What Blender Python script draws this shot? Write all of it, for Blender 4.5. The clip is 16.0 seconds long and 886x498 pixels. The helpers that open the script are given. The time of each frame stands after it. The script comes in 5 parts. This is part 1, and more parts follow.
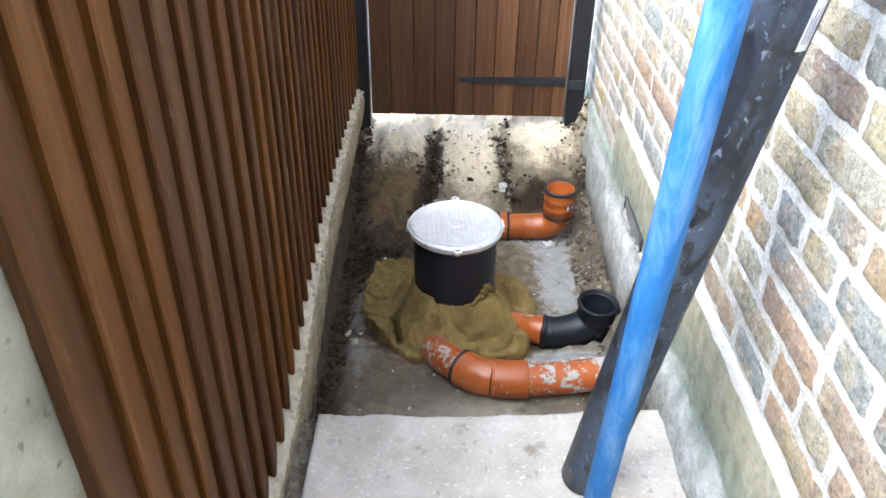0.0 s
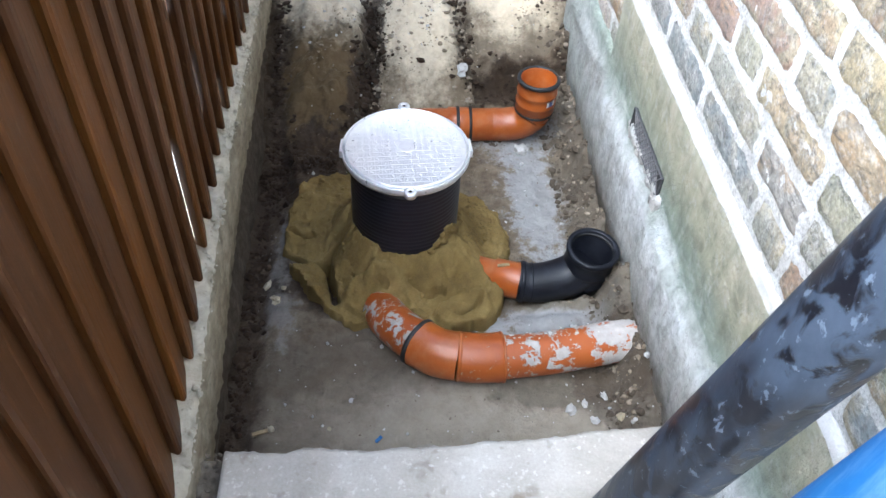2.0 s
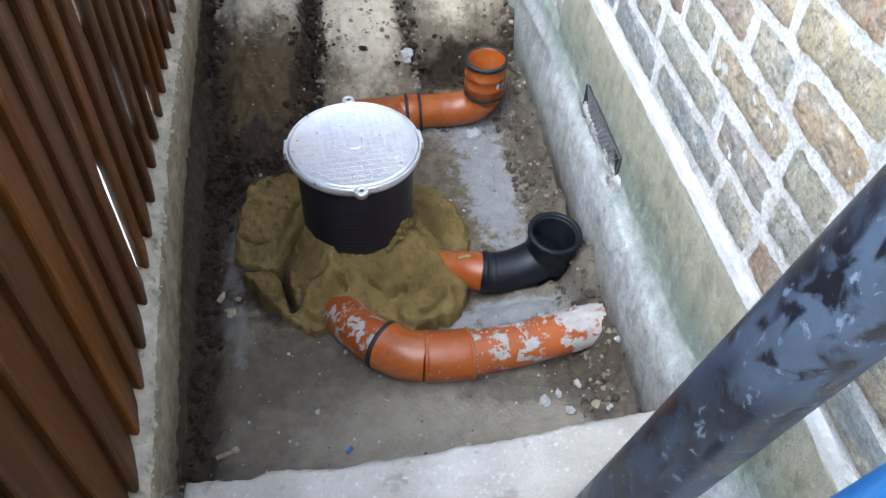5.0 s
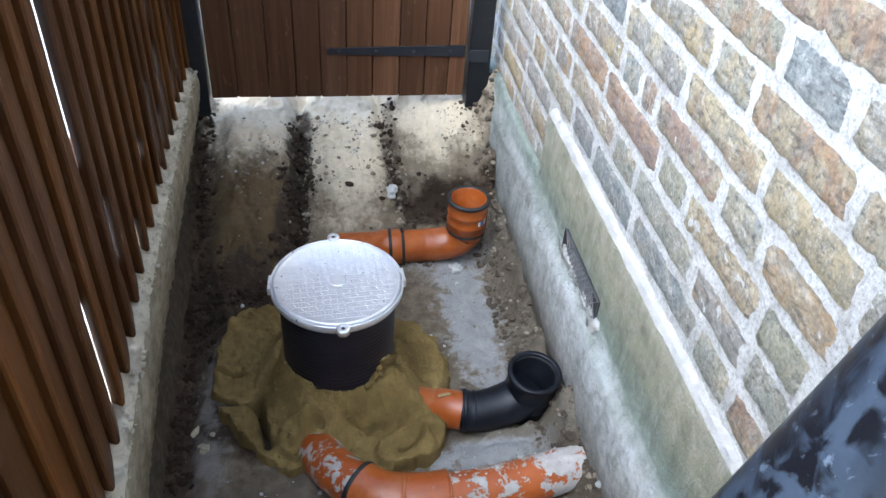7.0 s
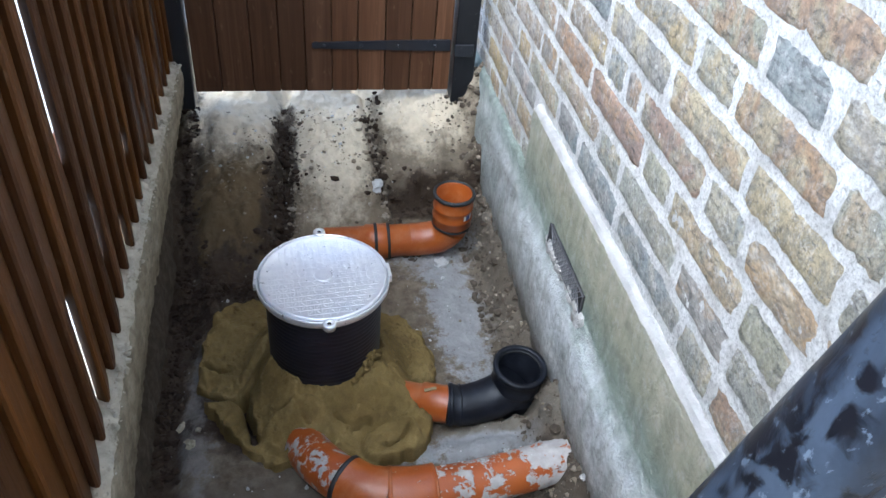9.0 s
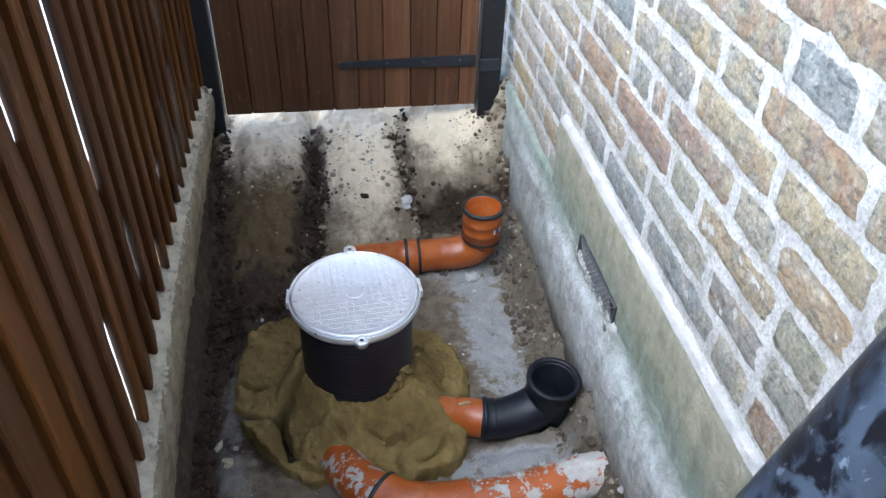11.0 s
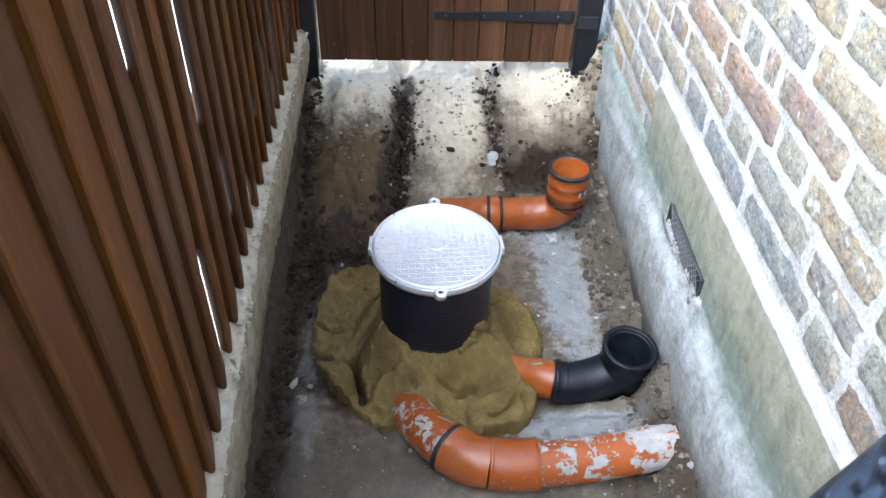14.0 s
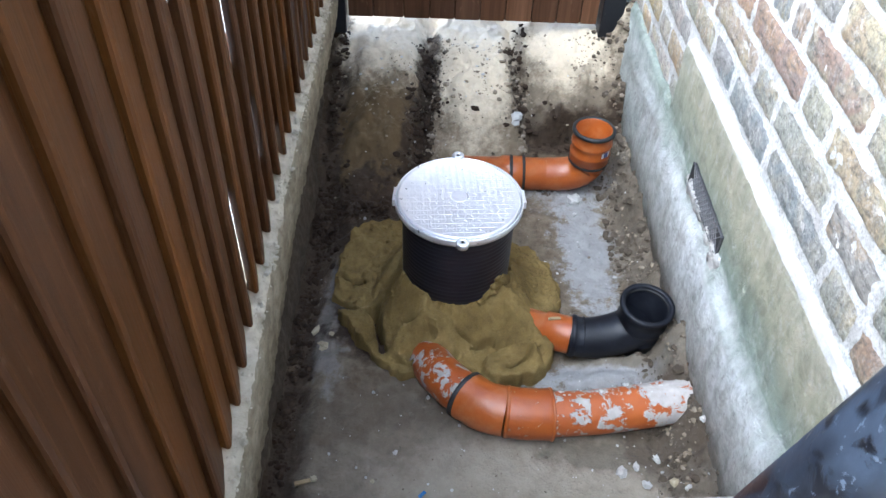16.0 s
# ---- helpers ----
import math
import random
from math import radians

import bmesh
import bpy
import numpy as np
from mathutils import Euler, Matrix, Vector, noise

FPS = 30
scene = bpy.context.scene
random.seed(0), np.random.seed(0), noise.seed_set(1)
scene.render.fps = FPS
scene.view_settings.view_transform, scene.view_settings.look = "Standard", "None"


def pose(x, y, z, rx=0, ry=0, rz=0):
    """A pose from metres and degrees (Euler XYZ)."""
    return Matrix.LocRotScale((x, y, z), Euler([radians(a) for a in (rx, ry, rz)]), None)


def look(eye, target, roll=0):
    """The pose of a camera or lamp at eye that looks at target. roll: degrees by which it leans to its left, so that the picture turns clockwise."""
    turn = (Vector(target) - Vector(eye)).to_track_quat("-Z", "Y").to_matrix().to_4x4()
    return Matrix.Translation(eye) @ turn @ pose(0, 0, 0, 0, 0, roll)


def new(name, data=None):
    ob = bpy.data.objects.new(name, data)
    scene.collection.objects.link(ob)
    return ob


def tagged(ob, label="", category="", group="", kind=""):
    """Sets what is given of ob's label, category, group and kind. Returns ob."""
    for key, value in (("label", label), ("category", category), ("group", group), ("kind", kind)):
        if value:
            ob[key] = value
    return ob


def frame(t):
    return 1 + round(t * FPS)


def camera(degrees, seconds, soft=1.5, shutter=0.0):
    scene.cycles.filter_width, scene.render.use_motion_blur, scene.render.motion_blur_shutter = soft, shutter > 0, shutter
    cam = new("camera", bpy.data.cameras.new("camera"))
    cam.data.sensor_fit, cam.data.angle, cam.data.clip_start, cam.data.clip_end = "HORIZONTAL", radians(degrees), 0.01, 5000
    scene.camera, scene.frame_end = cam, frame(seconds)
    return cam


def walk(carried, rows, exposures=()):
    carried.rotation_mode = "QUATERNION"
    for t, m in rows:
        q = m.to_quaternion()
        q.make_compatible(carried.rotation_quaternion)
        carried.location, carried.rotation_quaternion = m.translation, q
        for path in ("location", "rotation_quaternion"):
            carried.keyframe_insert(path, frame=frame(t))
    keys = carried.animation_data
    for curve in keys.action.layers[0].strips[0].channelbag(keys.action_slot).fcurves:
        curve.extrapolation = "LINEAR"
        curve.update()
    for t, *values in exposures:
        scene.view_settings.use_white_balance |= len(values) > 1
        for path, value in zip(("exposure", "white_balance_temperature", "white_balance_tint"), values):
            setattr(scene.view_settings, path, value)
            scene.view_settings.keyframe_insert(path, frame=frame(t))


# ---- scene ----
cam = camera(59.6, 16.0)
# seconds, then the eye in metres and the turn in degrees
ROWS = [
    (0.0, 0.224, -0.518, 1.834, 56.436, -0.612, 1.061),
    (0.5, 0.287, -0.446, 1.832, 57.116, -1.786, 4.789),
    (1.0, 0.311, -0.230, 1.747, 52.335, -2.450, 4.889),
    (1.5, 0.208, 0.051, 1.691, 46.559, -1.218, -0.451),
    (2.0, 0.193, 0.237, 1.677, 43.444, -2.910, -2.845),
    (2.5, 0.191, 0.348, 1.684, 40.166, -3.672, -2.483),
    (3.0, 0.191, 0.362, 1.695, 42.987, -3.730, -2.033),
    (3.5, 0.207, 0.365, 1.697, 43.268, -3.025, -2.850),
    (4.0, 0.206, 0.323, 1.658, 43.138, -2.015, -6.172),
    (4.2, 0.214, 0.317, 1.652, 41.978, -2.402, -7.644),
    (6.3, 0.219, 0.322, 1.678, 44.258, -0.549, -7.831),
    (6.5, 0.226, 0.340, 1.687, 47.025, -1.554, -7.352),
    (7.0, 0.213, 0.336, 1.702, 50.908, -3.624, -8.272),
    (7.5, 0.216, 0.342, 1.711, 51.487, -3.495, -8.614),
    (8.0, 0.208, 0.334, 1.696, 49.776, -4.216, -8.643),
    (8.5, 0.217, 0.337, 1.711, 50.314, -3.888, -8.985),
    (9.0, 0.210, 0.335, 1.710, 50.445, -4.275, -9.180),
    (9.2, 0.210, 0.335, 1.710, 50.943, -4.089, -9.090),
    (11.3, 0.218, 0.330, 1.716, 51.750, -1.350, -8.250),
    (11.5, 0.217, 0.330, 1.717, 52.079, -1.558, -7.709),
    (12.0, 0.213, 0.325, 1.718, 52.332, -1.070, -5.816),
    (12.5, 0.202, 0.325, 1.710, 50.660, -1.365, -3.120),
    (13.0, 0.190, 0.331, 1.705, 49.441, -0.960, -1.300),
    (13.5, 0.189, 0.331, 1.696, 48.072, -1.408, -1.219),
    (14.0, 0.191, 0.334, 1.701, 48.234, -1.420, -1.332),
    (14.5, 0.192, 0.330, 1.699, 48.345, -1.164, -1.036),
    (15.0, 0.193, 0.321, 1.702, 48.398, -1.239, -0.376),
    (15.5, 0.194, 0.309, 1.714, 49.997, -0.628, -0.385),
    (16.0, 0.180, 0.273, 1.680, 46.234, -1.772, 0.797),
]
# the camera's own exposure and white balance: seconds, stops, kelvin, tint
LIGHT = [(0.0, 2.70, 5950, 5.5), (1.5, 2.6, 5700, 5.5), (3.5, 2.52, 5500, 4.5), (4.2, 2.43, 5500, 4.5), (7.0, 2.15, 5480, 5), (8.0, 2.04, 5450, 5), (9.0, 2.00, 5430, 5), (12.0, 2.19, 5480, 5), (12.5, 2.28, 5480, 5), (14.5, 2.56, 5450, 5.5), (16.0, 2.56, 5450, 5.5)]
walk(cam, [(t, pose(*p)) for t, *p in ROWS], exposures=LIGHT)

# ---- light ----
world = bpy.data.worlds.new("sky")
scene.world = world
world.use_nodes = True
wn = world.node_tree.nodes
sky = wn.new("ShaderNodeTexSky")
sky.sky_type, sky.sun_disc = "NISHITA", False
sky.sun_elevation, sky.sun_rotation = radians(50), radians(240)
sky.air_density, sky.dust_density, sky.ozone_density = 1.0, 4.0, 1.0
wn["Background"].inputs[1].default_value = 0.13
world.node_tree.links.new(sky.outputs[0], wn["Background"].inputs[0])
sun = new("overcast_sun", bpy.data.lights.new("overcast_sun", "SUN"))
sun.data.energy, sun.data.angle, sun.data.color = 1.5, radians(60), (0.95, 0.98, 1.0)
sun.matrix_world = look((-3.0, -0.9, 4.6), (0.3, 1.0, 0.2))


# ---- materials ----
def node(nt, kind, **sets):
    n = nt.nodes.new(kind)
    for k, v in sets.items():
        if k in n.inputs:
            n.inputs[k].default_value = v
    return n


def ramp(nt, fac, stops):
    r = nt.nodes.new("ShaderNodeValToRGB")
    el = r.color_ramp.elements
    while len(el) < len(stops):
        el.new(0.5)
    for e, (p, c) in zip(el, stops):
        e.position = p
        e.color = (*c, 1) if len(c) == 3 else c
    nt.links.new(fac, r.inputs[0])
    return r.outputs[0]


def mixc(nt, fac, a, b, mode="MIX"):
    m = nt.nodes.new("ShaderNodeMix")
    m.data_type, m.blend_type = "RGBA", mode
    for sock, v in ((m.inputs[0], fac), (m.inputs[6], a), (m.inputs[7], b)):
        if isinstance(v, bpy.types.NodeSocket):
            nt.links.new(v, sock)
        elif isinstance(v, (int, float)):
            sock.default_value = v
        else:
            sock.default_value = (*v, 1)
    return m.outputs[2]


def math_(nt, op, a, b=0.0, c=0.0):
    m = nt.nodes.new("ShaderNodeMath")
    m.operation = op
    for i, v in enumerate((a, b, c)):
        if isinstance(v, bpy.types.NodeSocket):
            nt.links.new(v, m.inputs[i])
        else:
            m.inputs[i].default_value = v
    return m.outputs[0]


def noise_tex(nt, vec, scale, detail=4.0, rough=0.55, distort=0.0):
    n = node(nt, "ShaderNodeTexNoise", Scale=scale, Detail=detail, Roughness=rough, Distortion=distort)
    nt.links.new(vec, n.inputs["Vector"])
    return n.outputs[0]


def stretch(nt, vec, s):
    m = nt.nodes.new("ShaderNodeMapping")
    m.inputs["Scale"].default_value = s
    nt.links.new(vec, m.inputs[0])
    return m.outputs[0]


def material(name, rough=0.8, metal=0.0, spec=0.4):
    m = bpy.data.materials.new(name)
    m.use_nodes = True
    nt = m.node_tree
    p = nt.nodes["Principled BSDF"]
    p.inputs["Roughness"].default_value, p.inputs["Metallic"].default_value = rough, metal
    p.inputs["Specular IOR Level"].default_value = spec
    co = nt.nodes.new("ShaderNodeTexCoord").outputs["Object"]
    return m, nt, p, co


def colour(nt, p, c):
    nt.links.new(c, p.inputs["Base Color"])


def bump(nt, p, h, strength=0.4, dist=0.01):
    b = node(nt, "ShaderNodeBump", Strength=strength, Distance=dist)
    nt.links.new(h, b.inputs["Height"])
    nt.links.new(b.outputs[0], p.inputs["Normal"])


def blob(nt, co, cx, cy, rx, ry, warp, soft=0.25, much=1.3):
    """1 inside an uneven patch of ground round (cx, cy), 0 outside."""
    s = nt.nodes.new("ShaderNodeSeparateXYZ")
    nt.links.new(co, s.inputs[0])
    dx = math_(nt, "MULTIPLY", math_(nt, "SUBTRACT", s.outputs[0], cx), 1 / rx)
    dy = math_(nt, "MULTIPLY", math_(nt, "SUBTRACT", s.outputs[1], cy), 1 / ry)
    r = math_(nt, "SQRT", math_(nt, "ADD", math_(nt, "MULTIPLY", dx, dx), math_(nt, "MULTIPLY", dy, dy)))
    r = math_(nt, "ADD", r, math_(nt, "MULTIPLY", math_(nt, "SUBTRACT", warp, 0.5), much))
    m = nt.nodes.new("ShaderNodeMapRange")
    m.interpolation_type = "SMOOTHSTEP"
    for i, v in enumerate((1 + soft, 1 - soft, 0.0, 1.0)):
        m.inputs[i + 1].default_value = v
    nt.links.new(r, m.inputs[0])
    return m.outputs[0]


def seed(nt):
    return nt.nodes.new("ShaderNodeObjectInfo").outputs["Random"]


def island(nt):
    return nt.nodes.new("ShaderNodeNewGeometry").outputs["Random Per Island"]


def make_wood(name, stops, gain, rough=0.55, along="z", spread=0.5, by_island=False, tones=None):
    m, nt, p, co = material(name, rough, spec=0.2)
    rnd = island(nt) if by_island else seed(nt)
    off = node(nt, "ShaderNodeCombineXYZ")
    nt.links.new(math_(nt, "MULTIPLY", rnd, 37.0), off.inputs[0])
    nt.links.new(math_(nt, "MULTIPLY", rnd, 11.0), off.inputs[1])
    nt.links.new(math_(nt, "MULTIPLY", rnd, 23.0), off.inputs[2])
    add = nt.nodes.new("ShaderNodeVectorMath")
    nt.links.new(co, add.inputs[0])
    nt.links.new(off.outputs[0], add.inputs[1])
    v = add.outputs[0]
    s = {"z": (60, 60, 2.2), "x": (2.2, 60, 60)}[along]
    grain = noise_tex(nt, stretch(nt, v, s), 1.0, 6, 0.6, 0.6)
    big = noise_tex(nt, stretch(nt, v, tuple(k / 9 for k in s)), 1.0, 3, 0.5, 0.4)
    f = math_(nt, "ADD", math_(nt, "MULTIPLY", grain, 0.55), math_(nt, "MULTIPLY", big, 0.45))
    c = ramp(nt, f, stops)
    tone = ramp(nt, rnd, tones or [(0.0, (1 - spread,) * 3), (0.5, (1.0, 0.97, 0.92)), (1.0, (1 + gain, 1 + gain * 0.9, 1 + gain * 0.7))])
    c = mixc(nt, 1.0, c, tone, "MULTIPLY")
    specks = ramp(nt, noise_tex(nt, stretch(nt, v, (1, 1, 0.35)), 60, 2, 0.4), [(0.0, (0, 0, 0)), (0.68, (0, 0, 0)), (0.76, (1, 1, 1))])
    c = mixc(nt, math_(nt, "MULTIPLY", specks, 0.25), c, (0.26, 0.17, 0.10))
    colour(nt, p, c)
    bump(nt, p, grain, 0.5, 0.004)
    return m


FENCE_WOOD = make_wood("fence_stain", [(0.28, (0.034, 0.0130, 0.0035)), (0.5, (0.069, 0.0272, 0.0070)), (0.72, (0.122, 0.052, 0.0140))], 0.55, 0.5, tones=[(0.0, (0.82, 0.80, 0.95)), (0.22, (1.00, 1.05, 1.50)), (0.42, (0.95, 0.97, 1.25)), (0.55, (1.38, 1.30, 1.0)), (0.72, (1.12, 1.06, 0.95)), (0.85, (0.86, 0.86, 1.0)), (1.0, (1.45, 1.35, 1.05))])
GATE_WOOD = make_wood("gate_stain", [(0.25, (0.046, 0.021, 0.011)), (0.5, (0.105, 0.050, 0.026)), (0.75, (0.200, 0.108, 0.062))], 0.4, 0.5, spread=0.3)


def make_black_paint(name, base, chip):
    m, nt, p, co = material(name, 0.38, spec=0.5)
    n = noise_tex(nt, co, 40, 5, 0.65)
    k = ramp(nt, n, [(0.0, (0, 0, 0)), (0.64, (0, 0, 0)), (0.72, (1, 1, 1))])
    colour(nt, p, mixc(nt, k, base, chip))
    bump(nt, p, noise_tex(nt, stretch(nt, co, (50, 50, 6)), 1.0), 0.4, 0.004)
    return m


POST_PAINT = make_black_paint("post_paint", (0.010, 0.011, 0.014), (0.30, 0.29, 0.28))
IRON = make_black_paint("hinge_iron", (0.022, 0.024, 0.030), (0.09, 0.085, 0.085))


def make_concrete(name, stops, scale, rough=0.9, bump_s=0.5, spots=None, stains=None):
    m, nt, p, co = material(name, rough, spec=0.25)
    big = noise_tex(nt, co, scale, 5, 0.6, 0.4)
    fine = noise_tex(nt, co, scale * 22, 5, 0.7)
    f = math_(nt, "ADD", math_(nt, "MULTIPLY", big, 0.7), math_(nt, "MULTIPLY", fine, 0.3))
    c = ramp(nt, f, stops)
    if spots:
        k = ramp(nt, noise_tex(nt, co, scale * 4.5, 2, 0.4), [(0.0, (0, 0, 0)), (0.66, (0, 0, 0)), (0.74, (1, 1, 1))])
        c = mixc(nt, math_(nt, "MULTIPLY", k, spots[1]), c, spots[0])
    if stains:
        k = ramp(nt, noise_tex(nt, stretch(nt, co, (1, 1, 2.5)), scale * 0.7, 4, 0.6), [(0.0, (0, 0, 0)), (0.47, (0, 0, 0)), (0.63, (1, 1, 1))])
        c = mixc(nt, math_(nt, "MULTIPLY", k, stains[1]), c, stains[0])
    colour(nt, p, c)
    bump(nt, p, math_(nt, "ADD", math_(nt, "MULTIPLY", fine, 0.5), big), bump_s, 0.008)
    return m


def make_slab():
    m, nt, p, co = material("slab_concrete", 0.9, spec=0.25)
    big = noise_tex(nt, co, 6, 5, 0.6, 0.4)
    fine = noise_tex(nt, co, 150, 5, 0.7)
    c = ramp(nt, math_(nt, "ADD", math_(nt, "MULTIPLY", big, 0.7), math_(nt, "MULTIPLY", fine, 0.3)), [(0.3, (0.34, 0.31, 0.265)), (0.5, (0.47, 0.435, 0.385)), (0.7, (0.60, 0.57, 0.52))])
    k = ramp(nt, noise_tex(nt, co, 30, 2, 0.4), [(0.0, (0, 0, 0)), (0.66, (0, 0, 0)), (0.74, (1, 1, 1))])
    c = mixc(nt, math_(nt, "MULTIPLY", k, 0.5), c, (0.24, 0.20, 0.16))
    g = ramp(nt, noise_tex(nt, co, 85, 3, 0.5), [(0.60, (0, 0, 0)), (0.70, (1, 1, 1))])
    c = mixc(nt, math_(nt, "MULTIPLY", g, 0.6), c, (0.68, 0.66, 0.62))
    w = noise_tex(nt, co, 30, 4, 0.6)
    for cx, cy, r, a in ((0.452, 0.905, 0.018, 0.7), (0.478, 0.925, 0.014, 0.45), (0.26, 0.965, 0.012, 0.3), (0.10, 0.93, 0.014, 0.25), (0.30, 0.93, 0.008, 0.35)):
        c = mixc(nt, math_(nt, "MULTIPLY", blob(nt, co, cx, cy, r, r, w, 0.5, 2.5), a), c, (0.20, 0.155, 0.105))
    colour(nt, p, c)
    bump(nt, p, math_(nt, "ADD", math_(nt, "MULTIPLY", fine, 0.5), big), 0.5, 0.006)
    return m


SLAB = make_slab()
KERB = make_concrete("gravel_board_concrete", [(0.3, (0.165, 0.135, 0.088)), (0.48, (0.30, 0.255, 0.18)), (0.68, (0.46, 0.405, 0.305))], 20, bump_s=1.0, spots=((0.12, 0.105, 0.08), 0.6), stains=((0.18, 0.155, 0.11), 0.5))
# rough top of the board, paler: light from under the fence put into its colour
KERB_TOP_LIT = make_concrete("gravel_board_top_lit", [(0.3, (0.32, 0.28, 0.21)), (0.5, (0.54, 0.485, 0.38)), (0.7, (0.72, 0.67, 0.56))], 24, bump_s=1.0, spots=((0.18, 0.165, 0.13), 0.5))
NEAR_WALL = make_concrete("rendered_pillar", [(0.3, (0.17, 0.165, 0.13)), (0.5, (0.29, 0.28, 0.225)), (0.7, (0.38, 0.37, 0.31))], 8, spots=((0.08, 0.075, 0.06), 0.7))


def make_mortar():
    # sandy lime mortar: coarse grains, dull grey patches and pale smears
    m, nt, p, co = material("wall_mortar", 0.95, spec=0.15)
    patch = noise_tex(nt, co, 14, 5, 0.6, 0.4)
    grains = noise_tex(nt, co, 150, 5, 0.75)
    c = ramp(nt, patch, [(0.34, (0.54, 0.535, 0.515)), (0.50, (0.68, 0.68, 0.67)), (0.66, (0.78, 0.78, 0.77))])
    c = mixc(nt, 1.0, c, ramp(nt, grains, [(0.34, (0.62, 0.62, 0.61)), (0.48, (1.0, 1.0, 1.0)), (0.64, (1.22, 1.22, 1.22))]), "MULTIPLY")
    dark = ramp(nt, noise_tex(nt, co, 55, 5, 0.7), [(0.62, (0, 0, 0)), (0.70, (1, 1, 1))])
    c = mixc(nt, math_(nt, "MULTIPLY", dark, 0.45), c, (0.26, 0.25, 0.23))
    colour(nt, p, c)
    bump(nt, p, math_(nt, "ADD", grains, math_(nt, "MULTIPLY", patch, 0.6)), 1.0, 0.010)
    return m


MORTAR = make_mortar()
LEDGE = make_concrete("plinth_fillet", [(0.35, (0.38, 0.375, 0.36)), (0.6, (0.55, 0.545, 0.53))], 11, bump_s=1.0, spots=((0.34, 0.34, 0.32), 0.5))
PALE_MORTAR = make_concrete("dried_mortar", [(0.3, (0.40, 0.385, 0.36)), (0.55, (0.55, 0.54, 0.52)), (0.75, (0.66, 0.65, 0.63))], 22, bump_s=1.0)
PAVING = make_concrete("outside_paving", [(0.3, (0.48, 0.47, 0.44)), (0.6, (0.62, 0.60, 0.57))], 3)
STONE = make_concrete("pale_stone", [(0.3, (0.30, 0.25, 0.16)), (0.6, (0.46, 0.41, 0.30))], 30)
CHIP = make_concrete("wood_chip", [(0.3, (0.26, 0.19, 0.10)), (0.6, (0.40, 0.31, 0.18))], 40)
RUBBLE = make_concrete("rubble_stone", [(0.3, (0.07, 0.056, 0.040)), (0.5, (0.14, 0.115, 0.085)), (0.75, (0.30, 0.27, 0.22))], 26)
TAN = make_concrete("tan_crumb", [(0.3, (0.15, 0.12, 0.085)), (0.5, (0.25, 0.205, 0.15)), (0.75, (0.42, 0.37, 0.30))], 30)
DIRT = make_concrete("brown_dirt", [(0.3, (0.035, 0.026, 0.018)), (0.5, (0.080, 0.062, 0.044)), (0.75, (0.16, 0.13, 0.10))], 30)
CLOD = make_concrete("dark_soil_clod", [(0.3, (0.013, 0.0075, 0.0045)), (0.5, (0.034, 0.021, 0.0125)), (0.75, (0.082, 0.055, 0.034))], 30)


